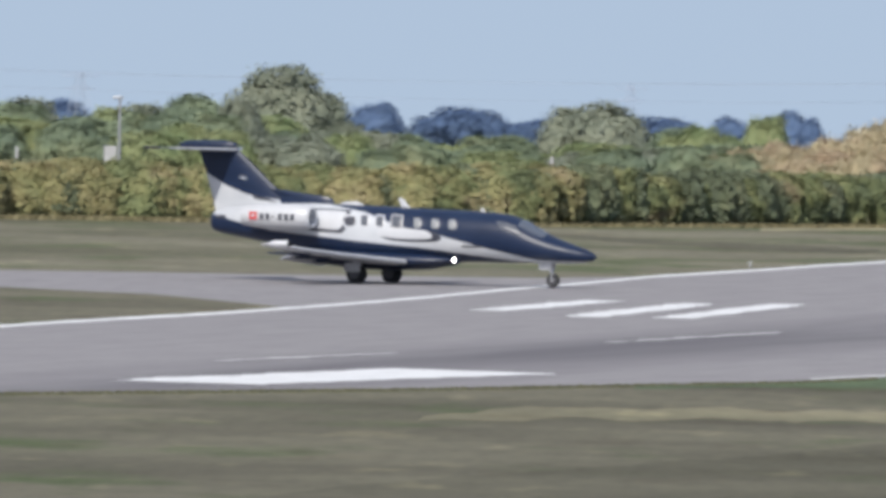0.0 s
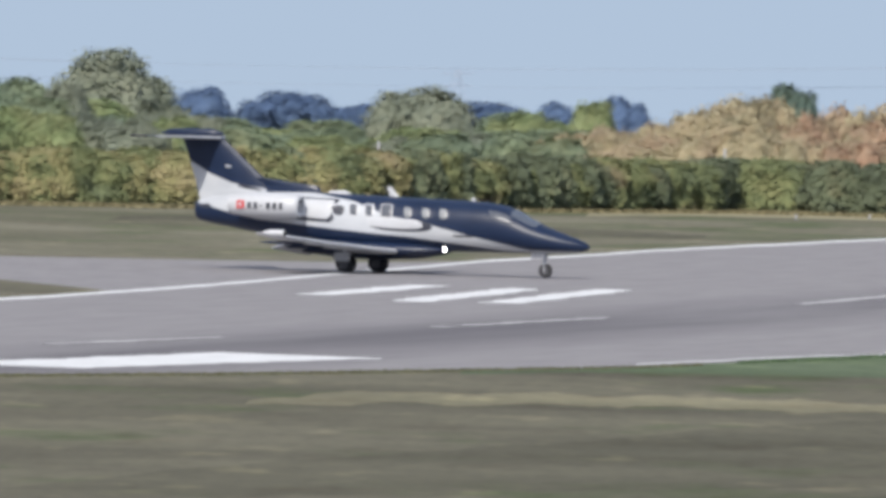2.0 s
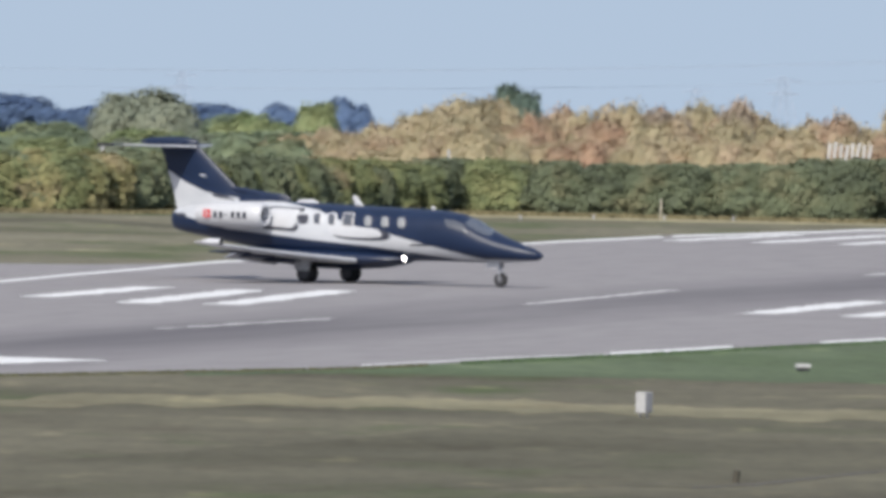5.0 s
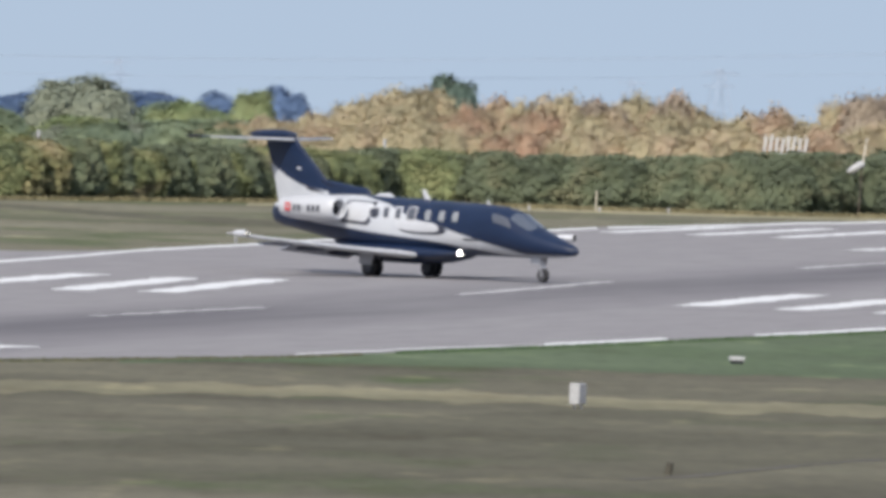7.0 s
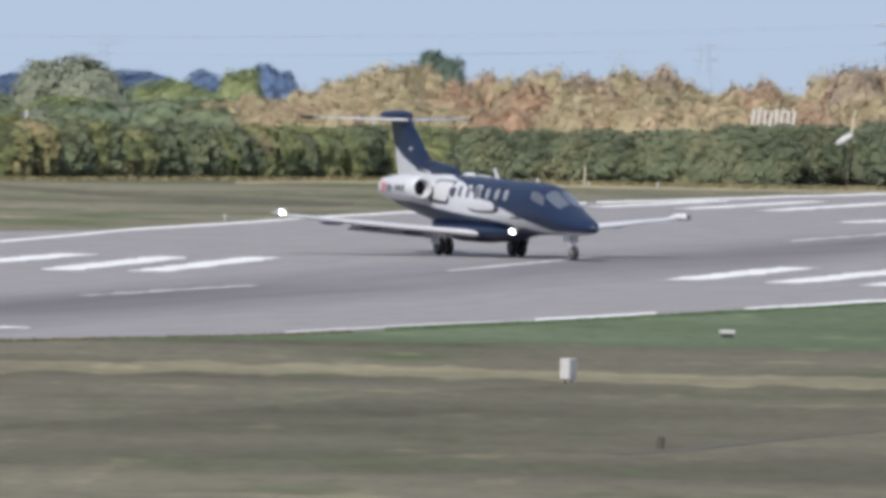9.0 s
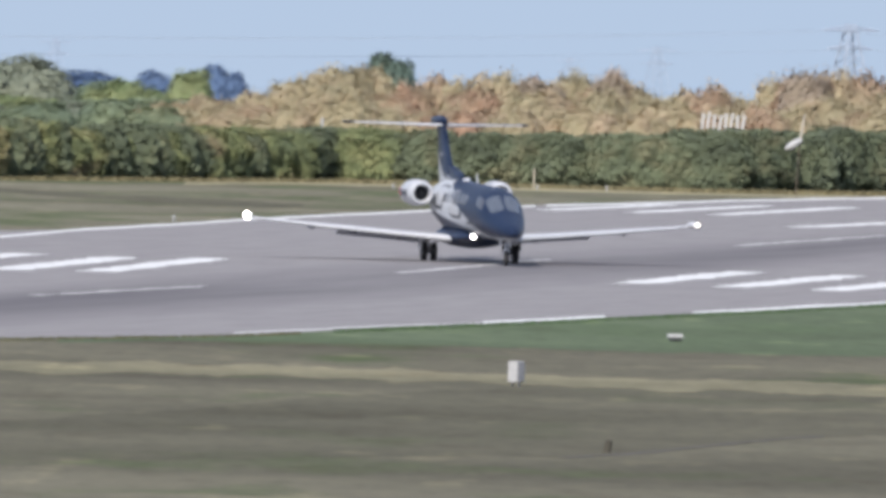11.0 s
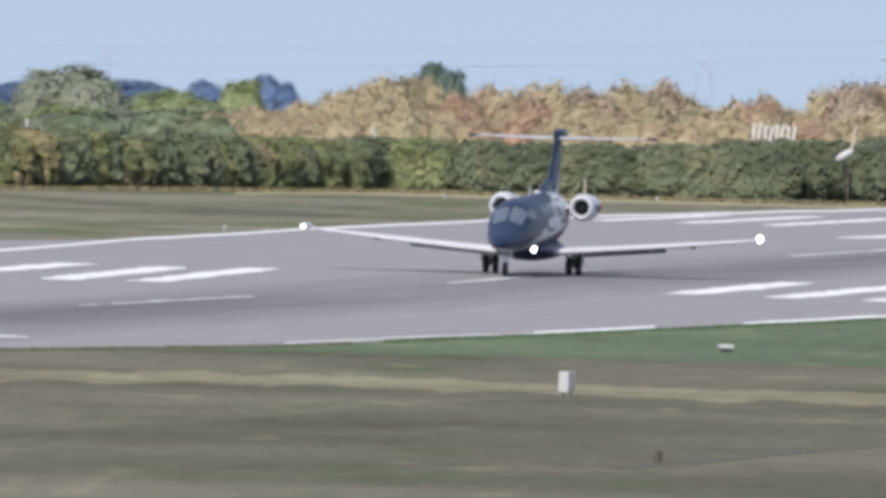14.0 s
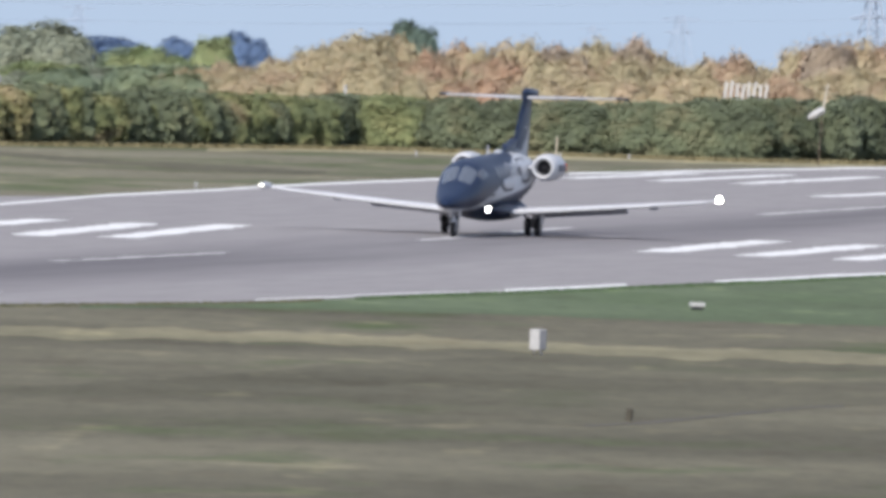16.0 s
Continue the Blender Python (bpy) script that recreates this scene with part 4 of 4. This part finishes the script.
for y, k in ((1075, 1.0), (1040, 0.86), (1010, 0.74)):
    x = -64.0
    while x < -10:
        top = LOW_TOP(x * 1060 / y)
        stand(rnd.choice(("green", "green", "grey", "lime")), x, max(0.6, top * k + (1 - k) * 2.0) * (0.85 + 0.25 * rnd.random()), y + rnd.random() * 8, 3.2 + 1.6 * rnd.random())
        x += 1.5 + rnd.random()
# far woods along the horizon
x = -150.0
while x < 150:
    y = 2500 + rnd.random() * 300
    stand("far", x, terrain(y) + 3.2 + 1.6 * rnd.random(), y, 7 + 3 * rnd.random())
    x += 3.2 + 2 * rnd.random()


# ---- grass blades ----
def tufts(name, label, mat, count, bounds, height, seed, width=0.05):
    rng = np.random.default_rng(seed)
    x0, x1, lo, hi = bounds
    xs = x0 + (x1 - x0) * rng.random(count)
    k = rng.random(count)
    ys = np.array([lo(x) + (hi(x) - lo(x)) * t for x, t in zip(xs, k)])
    t = rng.random(count) * math.pi
    h = height * (0.35 + rng.random(count))
    lean = rng.normal(size=(count, 2)) * 0.35 * h[:, None]
    dx, dy = np.cos(t) * width, np.sin(t) * width
    z = np.zeros(count)
    v = np.stack([np.stack([xs - dx, ys - dy, z], 1), np.stack([xs + dx, ys + dy, z], 1), np.stack([xs + lean[:, 0], ys + lean[:, 1], h], 1)], 1)
    me = mesh(name, v.reshape(-1, 3).tolist(), np.arange(3 * count).reshape(-1, 3).tolist(), mat)
    return tagged(new(name, me), label, "grass", kind="stuff")


tufts("green_tufts", "green grass tufts on the runway verge", BLADES_GREEN, 8000, (-1, 34, lambda x: NEAR_EDGE(x) - 2.5, lambda x: NEAR_EDGE(x) + 0.3), 0.07, 22)
tufts("verge_tufts", "ragged grass along the runway edge", BLADES_OLIVE, 6000, (-32, -2, lambda x: NEAR_EDGE(x) - 3, lambda x: NEAR_EDGE(x) + 0.5), 0.05, 23)
tufts("hedge_foot_grass", "long pale dry grass at the foot of the hedge", BLADES, 26000, (-55, 55, lambda x: HEDGE_Y(x) - 1.5, lambda x: HEDGE_Y(x) + 2.5), 0.2, 24, 0.08)
sheet("straw_margin", lambda x: HEDGE_Y(x) - 13 + 5 * noise.noise((x * 0.4, 2, 2)), lambda x: HEDGE_Y(x) + 3, 0.01, STRAW_PALE, "pale bleached margin at the hedge foot", "grass", -9, 58, 0.5)


# ---- small things on the field ----
def marker_box(x, y):
    ob = tagged(new("marker_board"), "white box marker with grey side, standing in the grass", "marker")
    ob.matrix_world = pose(x, y, 0, 0, 0, -34)
    bm = bmesh.new()
    box(bm, (0.3, 0.36, 0.56), (0, 0, 0.4), 0.015)
    part("cabinet", bm, BOX_WHITE, ob)
    bm = bmesh.new()
    box(bm, (0.02, 0.32, 0.5), (0.161, 0, 0.4), 0.005)
    part("side_panel", bm, BOX_GREY, ob, "grey side panel")
    for sx in (-0.1, 0.1):
        bm = bmesh.new()
        box(bm, (0.05, 0.05, 0.14), (sx, 0, 0.07))
        part("leg", bm, BOX_GREY, ob)
    return ob


def light_box(x, y):
    ob = tagged(new("ground_light_box"), "low pale-topped light box on a dark base in the verge", "ground light")
    ob.matrix_world = pose(x, y, 0, 0, 0, 8)
    bm = bmesh.new()
    box(bm, (0.36, 0.24, 0.1), (0, 0, 0.05), 0.01)
    part("base", bm, DARK, ob, "dark base")
    bm = bmesh.new()
    box(bm, (0.46, 0.3, 0.13), (0, 0, 0.165), 0.03)
    part("lid", bm, BOX_WHITE, ob, "pale weathered lid")
    return ob


def edge_light(x, y):
    ob = tagged(new("edge_light"), "small white ground light in the grass", "ground light", "lights along the field")
    ob.matrix_world = pose(x, y, 0)
    bm = bmesh.new()
    tube(bm, (0, 0, 0), (0, 0, 0.16), 0.05)
    part("stem", bm, GALV, ob)
    bm = bmesh.new()
    lathe(bm, ((0.13, 0.06), (0.2, 0.075), (0.24, 0.05), (0.26, 0.01)), (0, 0, 0), "Z", 12)
    part("cap", bm, BOX_WHITE, ob)
    return ob


def field_post(x, y, h, w=0.07):
    bm = bmesh.new()
    box(bm, (w, w, h), (0, 0, h / 2), 0.01)
    ob = tagged(part("post", bm, POST), "pale weathered timber post at the hedge", "post")
    ob.matrix_world = pose(x, y, terrain(y), 0, 1.5, 20)
    return ob


def lamp_post(x, y, top):
    z0 = terrain(y)
    ob = tagged(new("street_lamp"), "tall grey lamp post behind the hedge", "street lamp")
    ob.matrix_world = pose(x, y, z0)
    h = top - z0
    bm = bmesh.new()
    tube(bm, (0, 0, 0), (0, 0, h), 0.1, 0.06)
    part("pole", bm, GALV, ob)
    bm = bmesh.new()
    box(bm, (0.55, 0.25, 0.12), (-0.1, 0, h), 0.03)
    part("lantern", bm, GALV, ob)
    return ob


def pylon(x, y, top, w):
    """A lattice power pylon with three pairs of arms."""
    z0 = terrain(y)
    ob = tagged(new("power_pylon"), "far lattice power pylon, haze blue painted into its grey", "pylon", "power line")
    ob.matrix_world = pose(x, y, z0, 0, 0, 25)
    h = top - z0
    leg = lambda k: w / 2 * (1 - 0.86 * k)
    bm = bmesh.new()
    r = w * (0.017 if y < 2000 else 0.008)
    for sx in (-1, 1):
        for sy in (-1, 1):
            tube(bm, (sx * leg(0), sy * leg(0), 0), (sx * leg(1), sy * leg(1), h), r, r, 5)
    n = 9
    for i in range(n):
        k0, k1 = i / n, (i + 1) / n
        for s in (-1, 1):
            tube(bm, (-leg(k0), s * leg(k0), h * k0), (leg(k1), s * leg(k1), h * k1), r * 0.6, r * 0.6, 4)
            tube(bm, (leg(k0), s * leg(k0), h * k0), (-leg(k1), s * leg(k1), h * k1), r * 0.6, r * 0.6, 4)
    part("tower", bm, PYLON, ob)
    for k, a in ((0.8, 0.5), (0.95, 0.62)):
        bm = bmesh.new()
        tube(bm, (-a * w, 0, h * k), (a * w, 0, h * k), r * 1.1, r * 1.1, 5)
        tube(bm, (-a * w, 0, h * k), (0, 0, h * (k + 0.035)), r * 0.7, r * 0.7, 4)
        tube(bm, (a * w, 0, h * k), (0, 0, h * (k + 0.035)), r * 0.7, r * 0.7, 4)
        part("cross_arm", bm, PYLON, ob)
    return ob


def power_line(p0, p1, sag, label):
    bm = bmesh.new()
    pts = [Vector(p0).lerp(Vector(p1), i / 24) - Vector((0, 0, sag * 4 * (i / 24) * (1 - i / 24))) for i in range(25)]
    loft(bm, [[p + Vector((0, 0.022 * math.cos(t), 0.022 * math.sin(t))) for t in (0, 2.1, 4.2)] for p in pts])
    return tagged(part("power_cable", bm, CABLE), label, "cable", "power line")


def stump(x, y):
    bm = bmesh.new()
    tube(bm, (0, 0, 0), (0.02, 0, 0.3), 0.1, 0.085, 9)
    ob = tagged(part("stump", bm, SOIL), "short dark timber stump in the grass", "stump")
    ob.matrix_world = pose(x, y, 0, 4, 5, 0)
    return ob


def field_cabinet(x, y, top):
    z0 = terrain(y)
    bm = bmesh.new()
    box(bm, (0.6, 0.5, top - z0), (0, 0, (top - z0) / 2), 0.04)
    ob = tagged(part("utility_cabinet", bm, BOX_WHITE), "tall pale utility cabinet behind the hedge", "cabinet")
    ob.matrix_world = pose(x, y, z0, 0, 0, 12)
    return ob


stump(*(5.68, 450.39))
field_cabinet(*(-43.02, 985.0, 2.87))
for (x, top) in ((-47.88, 2.75), (-2.65, 2.8), (-20.41, 2.78)):
    field_post(x, 985, top - terrain(985), 0.13).data.materials[0] = BOX_WHITE
marker_box(*(4.02, 515.84))
light_box(*(9.31, 580.7))
field_post(*(7.94, 939.35), 1.0)
for x, y in ((1.08, 926.21), (4.65, 933.05), (8.1, 935.35), (-8.2, 801.36), (11.49, 937.49)):
    edge_light(x, y)
lamp_post(*(-43.21, 1000.0, 5.27))
for x, top, y, w in ((35.32, -0.19, 2400.0, 4.5), (33.57, -6.99, 3300.0, 4.5), (-43.18, -2.11, 2600.0, 4.0), (47.01, 5.01, 1900.0, 5.0), (-65.88, -9.71, 3300.0, 4.0), (-104.18, -0.22, 2300.0, 4.0)):
    pylon(x, y, top, w)


LINE_ENDS = [(-138.66, 3.83, 1900.0, 5.0), (47.01, 5.01, 1900.0, 5.0), (118.4, 6.98, 1900.0, 5.0)]
for x, top, y, w in (LINE_ENDS[0], LINE_ENDS[2]):
    pylon(x, y, top, w)
for (x0, t0, y0, w0), (x1, t1, y1, w1) in zip(LINE_ENDS, LINE_ENDS[1:]):
    for arm, drop in ((-0.5, 0.05), (0.5, 0.05), (0.4, 0.2)):
        g0, g1 = terrain(y0), terrain(y1)
        a = Vector((x0 + arm * w0 * 0.9, y0 + arm * w0 * 0.42, g0 + (t0 - g0) * (1 - drop)))
        b = Vector((x1 + arm * w1 * 0.9, y1 + arm * w1 * 0.42, g1 + (t1 - g1) * (1 - drop)))
        power_line(a, b, 2.2, "thin grey power cable against the sky")


def slatted_fence(x, y):
    """White boards, leaning unevenly, on a rail behind the hedge."""
    ob = tagged(new("slatted_fence"), "short row of white upright fence boards", "fence")
    ob.matrix_world = pose(x, y, terrain(y), 0, 0, 5)
    for i in range(8):
        bm = bmesh.new()
        box(bm, (0.15, 0.05, 0.85), (i * 0.3, 0, BOARD_Z - 0.14 + 0.1 * math.sin(i * 1.7)), 0.008, Matrix.Rotation(radians(6 + 5 * math.sin(i * 2.9)), 4, "Y"))
        part("board", bm, BOARD, ob)
    bm = bmesh.new()
    for i in (0, 7):
        box(bm, (0.08, 0.08, BOARD_Z + 0.4), (i * 0.3, 0.08, (BOARD_Z + 0.4) / 2))
    box(bm, (2.3, 0.04, 0.08), (1.05, 0.05, BOARD_Z + 0.2))
    part("frame", bm, POST, ob)
    return ob


BOARD_Z = 3.2
slatted_fence(17.0, 990.0)


def wind_sock(x, y, z):
    ob = tagged(new("wind_sock"), "limp white wind sock on a leaning pale pole", "wind sock")
    ob.matrix_world = pose(x, y, terrain(y))
    bm = bmesh.new()
    tube(bm, (0.2, 0, 0), (0.2 + 0.05 * z, 0, z + 0.1), 0.025)
    part("mast", bm, BARK, ob, "thin dark mast")
    bm = bmesh.new()
    tube(bm, (0.2 + 0.05 * z, 0, z), (0.3 + 0.1 * z, 0, z + 1.5), 0.06, 0.045)
    part("pole", bm, POST, ob)
    bm = bmesh.new()
    rings = []
    for k, (dx, dz, r) in enumerate(((0.45, 0.2, 0.08), (0.25, 0.15, 0.2), (0.0, 0.0, 0.22), (-0.25, -0.12, 0.16), (-0.38, -0.2, 0.06))):
        rings.append([(dx, r * math.sin(2 * math.pi * i / 12), z + dz + r * math.cos(2 * math.pi * i / 12)) for i in range(12)])
    loft(bm, rings)
    part("sock", bm, BOX_WHITE, ob, smooth=True)
    return ob


wind_sock(*(20.47, 935.0, 2.51))


# ---- what moves ----
def motions():
    walk(jet, [(t, pose(x, y, 0.03, 0, 0, -h)) for t, x, y, h in TAXI])
    times = [k / 10 for k in range(161)]
    tt = [r[0] for r in TAXI]
    px, py = (np.interp(times, tt, [r[k] for r in TAXI]) for k in (1, 2))
    gone = np.concatenate([[0], np.cumsum(np.hypot(np.diff(px), np.diff(py)))])
    for ob, (x, y, z), r in wheels:
        walk(ob, [(t, pose(x, y, z, 0, math.degrees(g / r), 0)) for t, g in zip(times, gone)])


motions()
